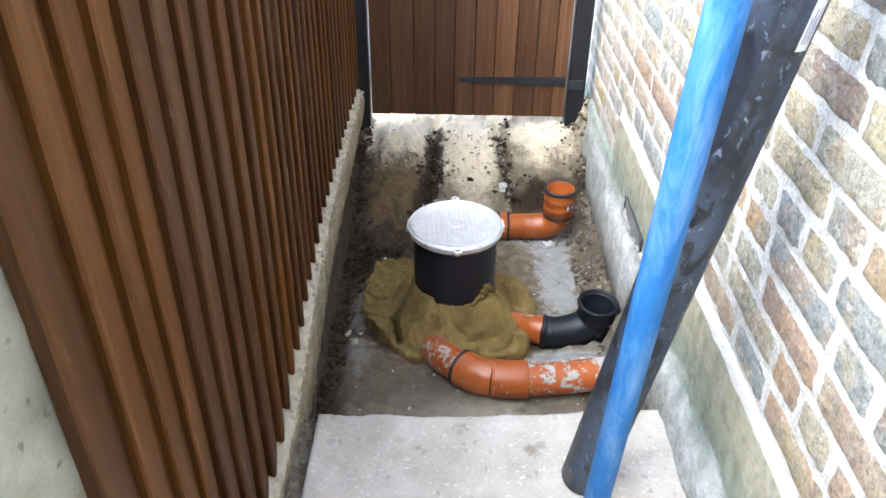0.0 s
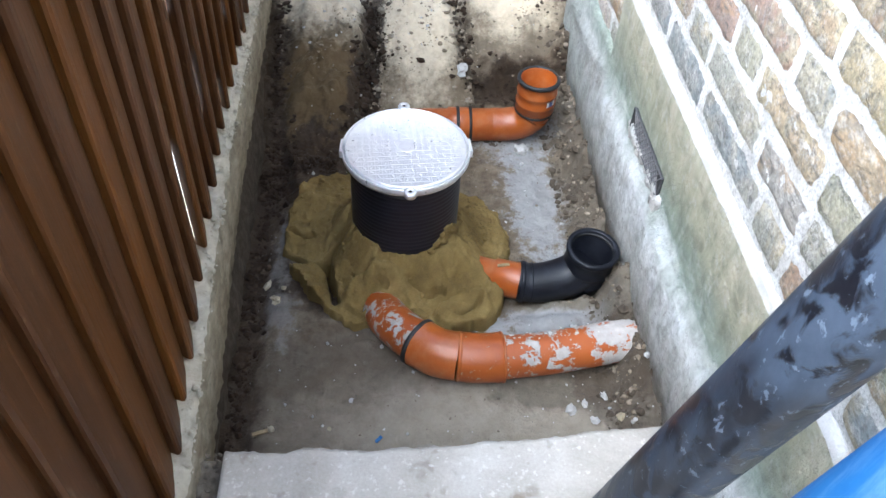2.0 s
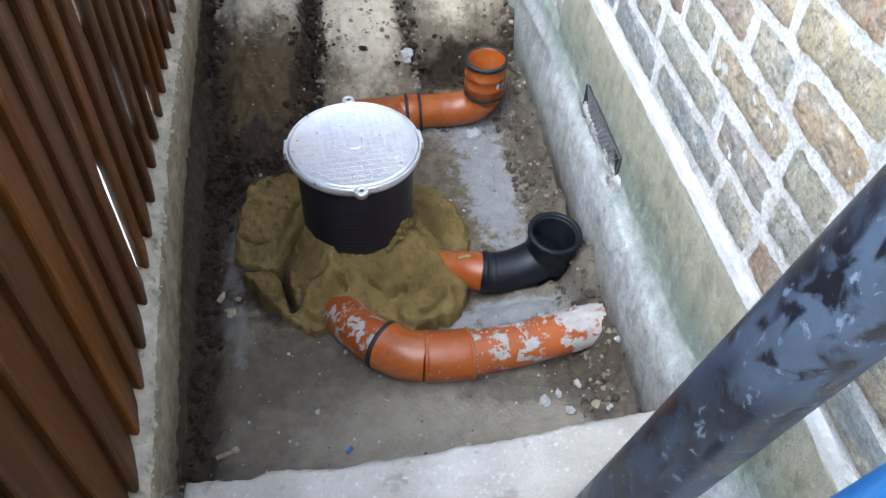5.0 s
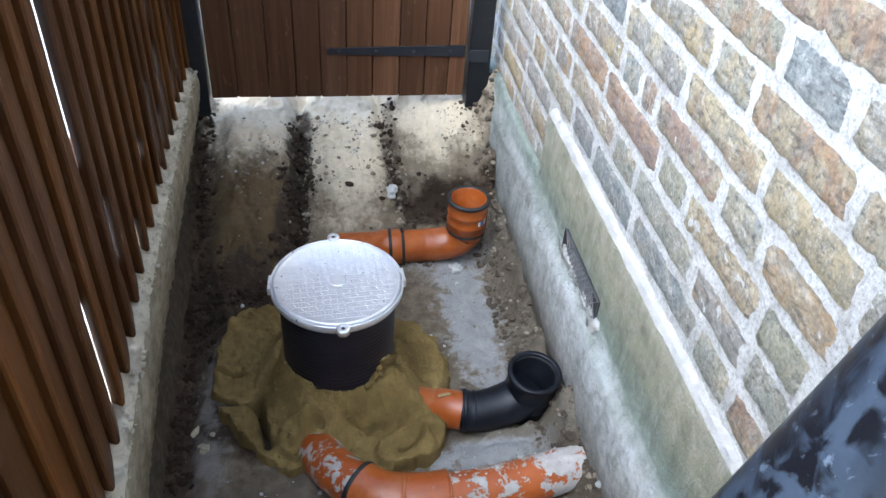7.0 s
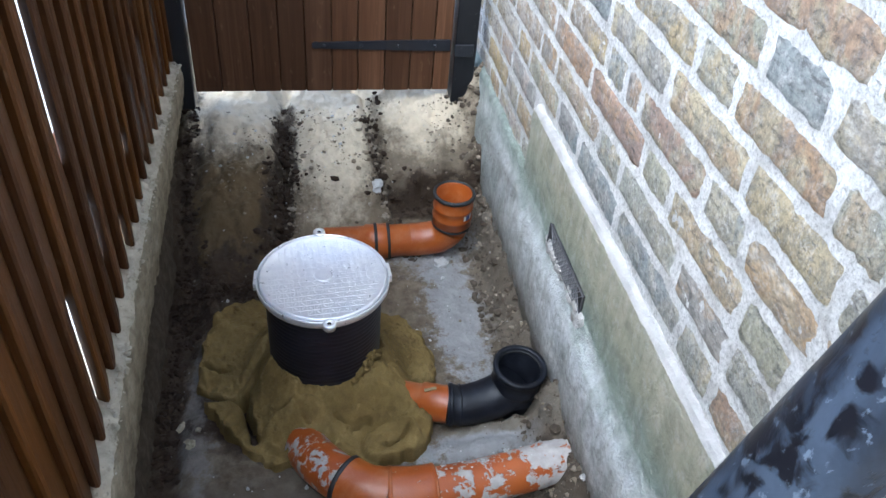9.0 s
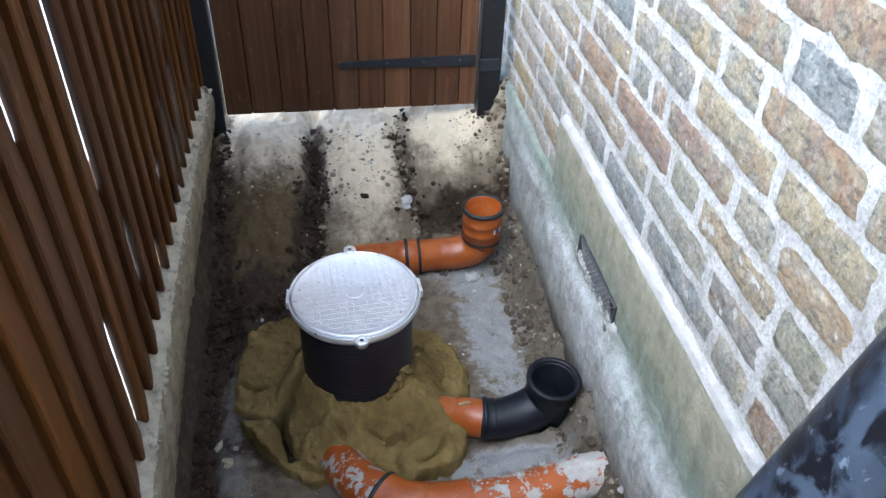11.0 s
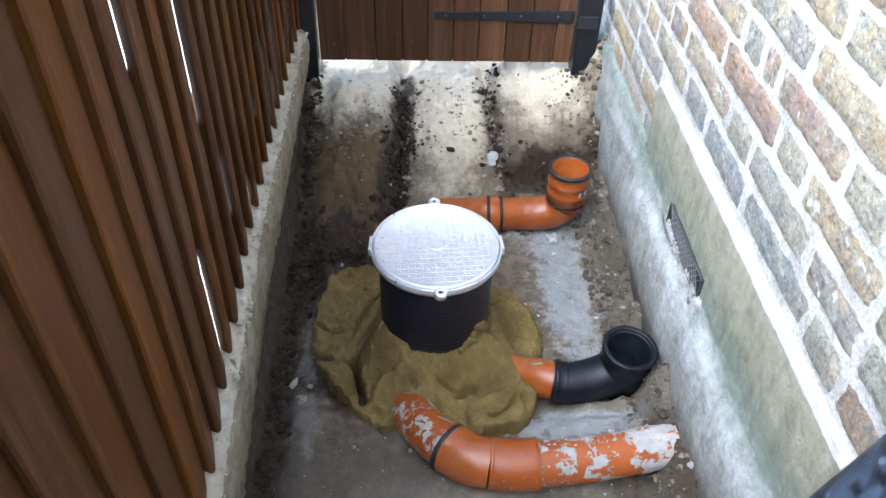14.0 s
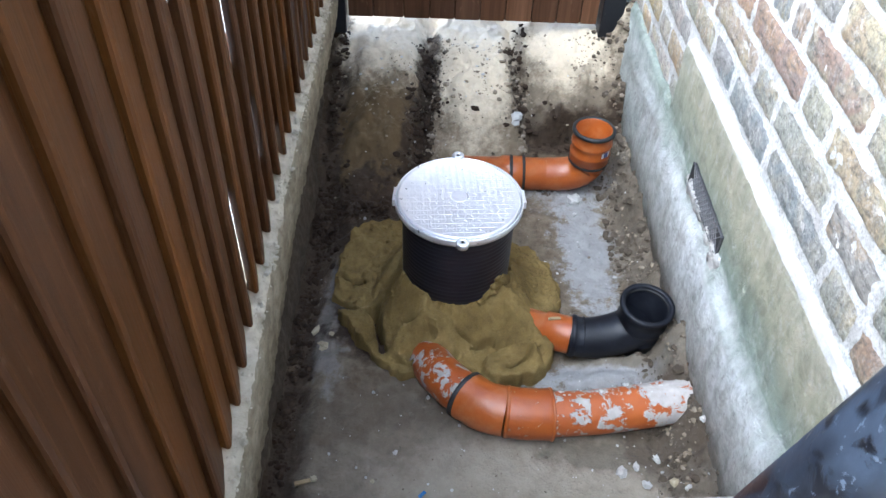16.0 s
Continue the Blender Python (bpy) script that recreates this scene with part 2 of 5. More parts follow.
def make_render_coat():
    # lime-washed render with algae and damp grey-blue stains running along the wall
    m, nt, p, co = material("plinth_render", 0.85, spec=0.25)
    big = noise_tex(nt, stretch(nt, co, (1, 1.0, 3.0)), 5, 5, 0.6, 0.3)
    fine = noise_tex(nt, co, 120, 5, 0.7)
    s = nt.nodes.new("ShaderNodeSeparateXYZ")
    nt.links.new(co, s.inputs[0])
    h = math_(nt, "ADD", s.outputs[2], math_(nt, "MULTIPLY", math_(nt, "SUBTRACT", big, 0.5), 0.16))
    hh = nt.nodes.new("ShaderNodeMapRange")
    hh.inputs[1].default_value, hh.inputs[2].default_value = 0.10, 0.70
    nt.links.new(h, hh.inputs[0])
    c = ramp(nt, hh.outputs[0], [(0.0, (0.24, 0.22, 0.185)), (0.14, (0.47, 0.465, 0.45)), (0.30, (0.66, 0.675, 0.675)), (0.44, (0.76, 0.78, 0.79)), (0.51, (0.51, 0.54, 0.525)), (0.58, (0.28, 0.33, 0.285)), (0.70, (0.33, 0.345, 0.27)), (0.82, (0.43, 0.415, 0.315)), (1.0, (0.45, 0.435, 0.35))])
    k = ramp(nt, noise_tex(nt, co, 9, 5, 0.65), [(0.0, (0, 0, 0)), (0.5, (0, 0, 0)), (0.68, (1, 1, 1))])
    c = mixc(nt, math_(nt, "MULTIPLY", k, 0.28), c, (0.22, 0.25, 0.195))
    w = ramp(nt, noise_tex(nt, co, 34, 4, 0.6), [(0.0, (0, 0, 0)), (0.54, (0, 0, 0)), (0.68, (1, 1, 1))])
    c = mixc(nt, math_(nt, "MULTIPLY", w, 0.22), c, (0.66, 0.68, 0.69))
    far = nt.nodes.new("ShaderNodeMapRange")
    far.inputs[1].default_value, far.inputs[2].default_value = 1.9, 2.7
    nt.links.new(math_(nt, "ADD", s.outputs[1], math_(nt, "MULTIPLY", math_(nt, "SUBTRACT", big, 0.5), 1.2)), far.inputs[0])
    c = mixc(nt, math_(nt, "MULTIPLY", far.outputs[0], 0.62), c, mixc(nt, k, (0.25, 0.29, 0.27), (0.40, 0.43, 0.42)))
    low0 = ramp(nt, hh.outputs[0], [(0.0, (1, 1, 1)), (0.40, (0.9,) * 3), (0.50, (0.0,) * 3)])
    k2 = ramp(nt, noise_tex(nt, co, 38, 6, 0.75, 0.5), [(0.46, (0, 0, 0)), (0.56, (1, 1, 1))])
    c = mixc(nt, math_(nt, "MULTIPLY", math_(nt, "MULTIPLY", k2, low0), 0.32), c, (0.20, 0.205, 0.20))
    k3 = ramp(nt, noise_tex(nt, stretch(nt, co, (1, 1, 0.45)), 14, 5, 0.7, 0.5), [(0.50, (0, 0, 0)), (0.60, (1, 1, 1))])
    c = mixc(nt, math_(nt, "MULTIPLY", math_(nt, "MULTIPLY", k3, low0), 0.32), c, (0.27, 0.25, 0.21))
    sp = ramp(nt, noise_tex(nt, co, 70, 4, 0.7), [(0.0, (1, 1, 1)), (0.33, (1, 1, 1)), (0.42, (0, 0, 0))])
    low = ramp(nt, hh.outputs[0], [(0.0, (1, 1, 1)), (0.42, (0.8,) * 3), (0.5, (0.15,) * 3)])
    c = mixc(nt, math_(nt, "MULTIPLY", math_(nt, "MULTIPLY", sp, low), 0.55), c, (0.13, 0.125, 0.11))
    grey = ramp(nt, noise_tex(nt, co, 20, 7, 0.72, 0.6), [(0.36, (0.76, 0.77, 0.75)), (0.50, (1.05, 1.05, 1.05)), (0.68, (1.2, 1.2, 1.18))])
    c = mixc(nt, 0.85, c, grey, "MULTIPLY")
    runs = ramp(nt, noise_tex(nt, stretch(nt, co, (1, 26, 2.0)), 1.0, 5, 0.65, 0.3), [(0.38, (0.80, 0.83, 0.78)), (0.56, (1.05, 1.05, 1.05))])
    c = mixc(nt, 0.6, c, runs, "MULTIPLY")
    colour(nt, p, c)
    bump(nt, p, math_(nt, "ADD", math_(nt, "MULTIPLY", fine, 0.9), math_(nt, "ADD", big, noise_tex(nt, co, 45, 6, 0.7))), 1.0, 0.012)
    return m


RENDER = make_render_coat()


def make_brick(name, stops, by_island=False, limed=0.85):
    m, nt, p, co = material(name, 0.9, spec=0.2)
    rnd = island(nt) if by_island else seed(nt)
    base = ramp(nt, rnd, stops)
    off = node(nt, "ShaderNodeCombineXYZ")
    for i, k in enumerate((31.0, 17.0, 7.0)):
        nt.links.new(math_(nt, "MULTIPLY", rnd, k), off.inputs[i])
    add = nt.nodes.new("ShaderNodeVectorMath")
    nt.links.new(co, add.inputs[0])
    nt.links.new(off.outputs[0], add.inputs[1])
    v = add.outputs[0]
    n1 = noise_tex(nt, v, 9, 5, 0.62, 0.8)
    hue = ramp(nt, math_(nt, "FRACT", math_(nt, "MULTIPLY", rnd, 7.31)), [(0.0, (0.42, 0.33, 0.18)), (0.3, (0.44, 0.40, 0.28)), (0.5, (0.39, 0.24, 0.13)), (0.7, (0.28, 0.29, 0.29)), (1.0, (0.40, 0.36, 0.24))])
    c = mixc(nt, math_(nt, "MULTIPLY", ramp(nt, n1, [(0.46, (0, 0, 0)), (0.56, (1, 1, 1))]), 0.78), base, hue)
    soot = ramp(nt, noise_tex(nt, v, 21, 8, 0.8, 0.5), [(0.48, (0, 0, 0)), (0.60, (1, 1, 1))])
    c = mixc(nt, math_(nt, "MULTIPLY", soot, 0.5), c, (0.165, 0.170, 0.172))
    lime = ramp(nt, noise_tex(nt, v, 38, 8, 0.84), [(0.50, (0, 0, 0)), (0.60, (1, 1, 1))])
    smear = ramp(nt, noise_tex(nt, v, 9, 5, 0.7, 0.5), [(0.40, (0.35,) * 3), (0.64, (1, 1, 1))])
    c = mixc(nt, math_(nt, "MULTIPLY", math_(nt, "MULTIPLY", lime, smear), limed), c, (0.66, 0.66, 0.64))
    pit = ramp(nt, noise_tex(nt, stretch(nt, v, (1, 0.8, 2.0)), 44, 8, 0.82, 0.4), [(0.0, (1, 1, 1)), (0.40, (1, 1, 1)), (0.46, (0, 0, 0))])
    c = mixc(nt, math_(nt, "MULTIPLY", pit, 0.6), c, (0.075, 0.070, 0.065))
    grain = ramp(nt, noise_tex(nt, v, 130, 4, 0.7), [(0.34, (0.62, 0.62, 0.63)), (0.50, (1.0, 1.0, 1.0)), (0.66, (1.30, 1.30, 1.28))])
    c = mixc(nt, 0.85, c, grain, "MULTIPLY")
    c = mixc(nt, 0.13, mixc(nt, 1.0, c, (1.24, 1.24, 1.24), "MULTIPLY"), (0.62, 0.62, 0.60))
    colour(nt, p, c)
    rough_n = noise_tex(nt, stretch(nt, v, (1, 1, 1.4)), 48, 8, 0.82)
    bump(nt, p, math_(nt, "SUBTRACT", math_(nt, "ADD", rough_n, n1), math_(nt, "MULTIPLY", pit, 0.35)), 1.0, 0.018)
    return m


STOCK = [(0.0, (0.43, 0.34, 0.18)), (0.2, (0.42, 0.39, 0.27)), (0.4, (0.30, 0.31, 0.32)), (0.6, (0.38, 0.24, 0.14)), (0.8, (0.41, 0.40, 0.32)), (1.0, (0.40, 0.30, 0.16))]
BRICK_FAR = make_brick("stock_brick_joined", STOCK, True)
# one firing colour each: yellow, grey-green, rust, plum, blue-grey, brown, lime-smeared
BRICK_TONES = {
    "y": make_brick("yellow_brick", [(0.0, (0.45, 0.35, 0.18)), (0.5, (0.47, 0.42, 0.29)), (1.0, (0.43, 0.36, 0.22))], limed=0.75),
    "g": make_brick("grey_green_brick", [(0.0, (0.36, 0.35, 0.25)), (0.5, (0.42, 0.40, 0.31)), (1.0, (0.35, 0.36, 0.31))], limed=0.8),
    "r": make_brick("rust_brick", [(0.0, (0.43, 0.25, 0.11)), (0.5, (0.40, 0.28, 0.15)), (1.0, (0.37, 0.21, 0.13))], limed=0.6),
    "p": make_brick("plum_brick", [(0.0, (0.33, 0.225, 0.18)), (1.0, (0.36, 0.235, 0.16))], limed=0.5),
    "b": make_brick("blue_grey_brick", [(0.0, (0.20, 0.24, 0.26)), (0.5, (0.28, 0.31, 0.31)), (1.0, (0.22, 0.25, 0.265))], limed=0.75),
    "n": make_brick("brown_brick", [(0.0, (0.36, 0.24, 0.16)), (1.0, (0.38, 0.25, 0.15))], limed=0.45),
    "w": make_brick("lime_smeared_brick", [(0.0, (0.44, 0.39, 0.34)), (0.5, (0.50, 0.47, 0.42)), (1.0, (0.46, 0.39, 0.35))], limed=0.95),
}


def make_ground():
    m, nt, p, co = material("trench_floor", 0.75, spec=0.35)
    warp = noise_tex(nt, co, 7, 5, 0.62)
    fine = noise_tex(nt, co, 90, 6, 0.7)
    mid = noise_tex(nt, co, 24, 5, 0.65)
    c = ramp(nt, mid, [(0.3, (0.080, 0.058, 0.036)), (0.5, (0.145, 0.112, 0.074)), (0.72, (0.225, 0.183, 0.130))])
    # smooth damp brown floor
    c = mixc(nt, math_(nt, "MULTIPLY", blob(nt, co, 0.10, 1.30, 0.42, 0.20, warp), 0.75), c, mixc(nt, mid, (0.092, 0.072, 0.050), (0.155, 0.125, 0.090)))
    # paler floor beside the slab
    w = blob(nt, co, 0.52, 1.20, 0.50, 0.17, noise_tex(nt, co, 9, 6, 0.7), 0.5)
    c = mixc(nt, math_(nt, "MULTIPLY", w, 0.8), c, mixc(nt, mid, (0.24, 0.205, 0.155), (0.46, 0.405, 0.325)))
    # grey cement wash
    for cx, cy, rx, ry, a in ((0.66, 2.05, 0.085, 0.32, 0.85), (0.62, 2.36, 0.14, 0.12, 0.6), (0.66, 1.53, 0.22, 0.055, 0.9), (-0.10, 1.72, 0.05, 0.22, 0.35), (0.35, 1.10, 0.30, 0.06, 0.4)):
        w = blob(nt, co, cx, cy, rx, ry, noise_tex(nt, co, 20, 7, 0.75), 0.3, 3.6)
        c = mixc(nt, math_(nt, "MULTIPLY", w, a), c, mixc(nt, mid, (0.20, 0.195, 0.19), (0.42, 0.42, 0.42)))
    # rubbly strip at the wall's foot
    w = blob(nt, co, 0.84, 1.75, 0.09, 1.05, noise_tex(nt, co, 18, 6, 0.7), 0.4)
    c = mixc(nt, math_(nt, "MULTIPLY", w, 0.75), c, mixc(nt, fine, (0.050, 0.038, 0.027), (0.20, 0.17, 0.13)))
    # muddy ridges round the big pipe's end
    for cx, cy, rx, ry in ((0.70, 1.582, 0.17, 0.024), (0.84, 1.42, 0.075, 0.18), (0.66, 1.31, 0.20, 0.045)):
        w = blob(nt, co, cx, cy, rx, ry, noise_tex(nt, co, 22, 6, 0.65), 0.35, 1.6)
        c = mixc(nt, math_(nt, "MULTIPLY", w, 0.9), c, mixc(nt, mid, (0.085, 0.068, 0.048), (0.22, 0.19, 0.145)))
    # brown lump of old concrete
    w = blob(nt, co, -0.05, 2.46, 0.15, 0.16, warp, 0.3)
    c = mixc(nt, math_(nt, "MULTIPLY", w, 0.8), c, mixc(nt, mid, (0.060, 0.039, 0.016), (0.140, 0.095, 0.045)))
    # brown damp earth on the fronts of the banks
    soft_n = noise_tex(nt, co, 8, 5, 0.6)
    grit = noise_tex(nt, co, 55, 6, 0.7)
    for cx, cy, rx, ry, lo, hi in ((-0.04, 2.46, 0.19, 0.24, (0.074, 0.047, 0.018), (0.165, 0.112, 0.052)), (0.32, 2.46, 0.19, 0.16, (0.120, 0.090, 0.056), (0.230, 0.180, 0.118)), (0.66, 2.70, 0.21, 0.13, (0.100, 0.076, 0.048), (0.235, 0.188, 0.132))):
        c = mixc(nt, math_(nt, "MULTIPLY", blob(nt, co, cx, cy, rx, ry, soft_n, 0.35, 1.2), 0.92), c, mixc(nt, math_(nt, "ADD", math_(nt, "MULTIPLY", soft_n, 0.6), math_(nt, "MULTIPLY", grit, 0.4)), lo, hi))
    # pale earth and concrete before the gate, with the light falling there painted in
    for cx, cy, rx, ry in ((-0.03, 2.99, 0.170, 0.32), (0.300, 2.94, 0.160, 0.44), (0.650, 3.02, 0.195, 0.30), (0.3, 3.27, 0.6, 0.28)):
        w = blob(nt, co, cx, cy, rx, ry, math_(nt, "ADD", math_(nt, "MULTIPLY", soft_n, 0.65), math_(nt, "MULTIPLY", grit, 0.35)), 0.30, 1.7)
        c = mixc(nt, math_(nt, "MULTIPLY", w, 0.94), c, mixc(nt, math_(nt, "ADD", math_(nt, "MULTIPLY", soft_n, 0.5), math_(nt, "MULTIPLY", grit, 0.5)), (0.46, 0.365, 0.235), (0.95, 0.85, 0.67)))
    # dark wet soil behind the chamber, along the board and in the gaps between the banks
    # the patch under the sand puts the shade of its crack into the floor's colour
    # the strip along the right bank's front is shade under its lip, painted dark
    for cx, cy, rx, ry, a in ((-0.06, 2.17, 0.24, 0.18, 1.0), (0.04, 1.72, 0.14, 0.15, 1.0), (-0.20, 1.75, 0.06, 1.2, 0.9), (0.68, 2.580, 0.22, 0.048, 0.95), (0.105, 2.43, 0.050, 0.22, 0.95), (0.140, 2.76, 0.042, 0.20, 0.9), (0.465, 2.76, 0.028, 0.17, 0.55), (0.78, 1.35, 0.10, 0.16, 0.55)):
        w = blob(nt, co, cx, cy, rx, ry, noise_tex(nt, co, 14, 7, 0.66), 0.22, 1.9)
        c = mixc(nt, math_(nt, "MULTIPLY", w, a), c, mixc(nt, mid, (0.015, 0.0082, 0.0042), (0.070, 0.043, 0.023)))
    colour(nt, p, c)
    bump(nt, p, math_(nt, "ADD", math_(nt, "MULTIPLY", fine, 0.6), mid), 0.9, 0.012)
    r = ramp(nt, warp, [(0.35, (0.5,) * 3), (0.65, (0.9,) * 3)])
    nt.links.new(r, p.inputs["Roughness"])
    return m


GROUND = make_ground()


def make_sand():
    m, nt, p, co = material("wet_sand", 0.85, spec=0.25)
    big = noise_tex(nt, co, 9, 4, 0.6)
    fine = noise_tex(nt, co, 240, 4, 0.7)
    c = ramp(nt, math_(nt, "ADD", math_(nt, "MULTIPLY", big, 0.7), math_(nt, "MULTIPLY", fine, 0.3)), [(0.3, (0.112, 0.075, 0.023)), (0.5, (0.198, 0.135, 0.044)), (0.72, (0.300, 0.215, 0.082))])
    damp = ramp(nt, noise_tex(nt, co, 26, 5, 0.7), [(0.48, (0, 0, 0)), (0.66, (1, 1, 1))])
    c = mixc(nt, math_(nt, "MULTIPLY", damp, 0.40), c, (0.125, 0.083, 0.030))
    colour(nt, p, c)
    bump(nt, p, math_(nt, "ADD", math_(nt, "MULTIPLY", fine, 0.5), noise_tex(nt, co, 45, 6, 0.7)), 0.7, 0.008)
    return m


SAND = make_sand()


def make_plastic(name, base, dark, rough, splash=0.0, scuff=None, spec=0.5, grow=0.0):
    m, nt, p, co = material(name, rough, spec=spec)
    n = noise_tex(nt, co, 11, 4, 0.6)
    c = mixc(nt, ramp(nt, n, [(0.3, (0, 0, 0)), (0.7, (1, 1, 1))]), base, dark)
    if scuff:
        k = ramp(nt, noise_tex(nt, stretch(nt, co, scuff[2]), 1.0, 6, 0.7, 0.5), [(0.45, (0, 0, 0)), (0.72, (1, 1, 1))])
        c = mixc(nt, math_(nt, "MULTIPLY", k, scuff[1]), c, scuff[0])
    if splash:
        a = noise_tex(nt, co, 24, 7, 0.68, 0.3)
        if grow:
            sx = nt.nodes.new("ShaderNodeSeparateXYZ")
            nt.links.new(co, sx.inputs[0])
            a = math_(nt, "ADD", a, math_(nt, "MULTIPLY", math_(nt, "SUBTRACT", sx.outputs[0], 0.55), grow))
            a = math_(nt, "ADD", a, math_(nt, "MULTIPLY", math_(nt, "SUBTRACT", sx.outputs[2], 0.08), 1.0))
        k = ramp(nt, a, [(0.0, (0, 0, 0)), (1 - splash, (0, 0, 0)), (1 - splash + 0.02, (1, 1, 1))])
        c = mixc(nt, k, c, mixc(nt, noise_tex(nt, co, 60, 4), (0.26, 0.24, 0.215), (0.54, 0.50, 0.47)))
        rr = ramp(nt, k, [(0.0, (rough,) * 3), (1.0, (0.95,) * 3)])
        nt.links.new(rr, p.inputs["Roughness"])
        bump(nt, p, math_(nt, "ADD", k, math_(nt, "MULTIPLY", noise_tex(nt, co, 120), 0.3)), 0.6, 0.004)
    else:
        bump(nt, p, noise_tex(nt, co, 60, 4), 0.12, 0.003)
    colour(nt, p, c)
    return m


ORANGE = make_plastic("drain_orange", (0.37, 0.090, 0.011), (0.27, 0.058, 0.008), 0.34, scuff=((0.50, 0.26, 0.14), 0.3, (20, 20, 20)))
ORANGE_SPLASH = make_plastic("drain_orange_splashed", (0.37, 0.090, 0.014), (0.29, 0.062, 0.010), 0.4, splash=0.47)
ORANGE_FLECKED = make_plastic("drain_orange_flecked", (0.37, 0.090, 0.013), (0.28, 0.060, 0.009), 0.36, splash=0.385)
ORANGE_CRUST = make_plastic("drain_orange_crusted", (0.38, 0.098, 0.019), (0.32, 0.074, 0.014), 0.45, splash=0.46, grow=0.36)
BLACK_PLASTIC = make_plastic("black_plastic", (0.0040, 0.0046, 0.0075), (0.007, 0.008, 0.012), 0.42, scuff=((0.045, 0.052, 0.070), 0.22, (26, 26, 26)), spec=0.3)
CHAMBER_BLACK = make_plastic("chamber_black", (0.006, 0.006, 0.011), (0.010, 0.010, 0.017), 0.45, scuff=((0.03, 0.03, 0.045), 0.3, (12, 12, 60)))
RUBBER = make_plastic("seal_rubber", (0.012, 0.012, 0.013), (0.02, 0.02, 0.02), 0.6)
BLUE = make_plastic("water_pipe_blue", (0.026, 0.145, 0.39), (0.020, 0.115, 0.33), 0.6, scuff=((0.24, 0.40, 0.62), 0.5, (30, 30, 5)), spec=0.25)


def make_weathered_pipe():
    # black plastic under a grey-blue bloom, worn through in pits and longer scrapes
    m, nt, p, co = material("weathered_black_pipe", 0.4, spec=0.45)
    v = stretch(nt, co, (1, 1, 0.55))
    bare = mixc(nt, noise_tex(nt, co, 6, 3), (0.006, 0.007, 0.011), (0.014, 0.015, 0.021))
    bloom = mixc(nt, noise_tex(nt, v, 30, 6, 0.65, 0.3), (0.022, 0.032, 0.053), (0.074, 0.102, 0.152))
    where = ramp(nt, noise_tex(nt, stretch(nt, co, (1, 1, 0.4)), 6.5, 5, 0.6, 0.4), [(0.40, (0.12,) * 3), (0.56, (1, 1, 1))])
    pits = ramp(nt, noise_tex(nt, stretch(nt, co, (1, 1, 0.62)), 30, 4, 0.55, 0.6), [(0.41, (0, 0, 0)), (0.50, (1, 1, 1))])
    k = math_(nt, "MULTIPLY", where, pits)
    c = mixc(nt, k, bare, bloom)
    flecks = ramp(nt, noise_tex(nt, v, 70, 4, 0.6, 0.4), [(0.62, (0, 0, 0)), (0.68, (1, 1, 1))])
    c = mixc(nt, math_(nt, "MULTIPLY", flecks, 0.5), c, (0.20, 0.25, 0.33))
    colour(nt, p, c)
    nt.links.new(ramp(nt, k, [(0.0, (0.30,) * 3), (1.0, (0.62,) * 3)]), p.inputs["Roughness"])
    bump(nt, p, math_(nt, "ADD", k, math_(nt, "MULTIPLY", noise_tex(nt, v, 90, 4), 0.4)), 0.2, 0.003)
    return m


BLACK_PIPE = make_weathered_pipe()
WHITE_LABEL = make_plastic("paper_label", (0.72, 0.72, 0.74), (0.66, 0.66, 0.68), 0.6)
LABEL_INK = make_plastic("label_ink", (0.10, 0.12, 0.28), (0.08, 0.10, 0.24), 0.6)
VENT_MESH = make_plastic("vent_mesh_grey", (0.23, 0.23, 0.24), (0.15, 0.15, 0.16), 0.6)
VENT_BLACK = make_plastic("vent_grey", (0.035, 0.035, 0.04), (0.07, 0.07, 0.075), 0.7)


def make_galvanised():
    m, nt, p, co = material("galvanised_steel", 0.40, 0.62)
    n = noise_tex(nt, co, 30, 4, 0.6)
    colour(nt, p, ramp(nt, n, [(0.3, (0.84, 0.84, 0.86)), (0.7, (0.97, 0.97, 0.97))]))
    nt.links.new(ramp(nt, noise_tex(nt, co, 70, 4), [(0.3, (0.26,) * 3), (0.7, (0.48,) * 3)]), p.inputs["Roughness"])
    bump(nt, p, noise_tex(nt, co, 110), 0.15, 0.002)
    return m


STEEL = make_galvanised()


# ---- helpers for meshes ----
def mesh_of(bm, name, mat, smooth=False):
    me = bpy.data.meshes.new(name)
    bmesh.ops.recalc_face_normals(bm, faces=bm.faces)
    bm.to_mesh(me)
    bm.free()
    for mt in (mat if isinstance(mat, (list, tuple)) else [mat]):
        me.materials.append(mt)
    if smooth:
        me.polygons.foreach_set("use_smooth", [True] * len(me.polygons))
    return me


def solo(name, bm, mat, label="", category="", kind="", smooth=False, group=""):
    return tagged(new(name, mesh_of(bm, name, mat, smooth)), label, category, group, kind)


def part(name, bm, mat, parent, label="", smooth=False):
    ob = new(name, mesh_of(bm, name, mat, smooth))
    ob.parent = parent
    return tagged(ob, label)


def empty(name, label, category, group="", kind="", at=(0, 0, 0)):
    ob = tagged(new(name), label, category, group, kind)
    ob.empty_display_size = 0.05
    ob.location = at
    return ob


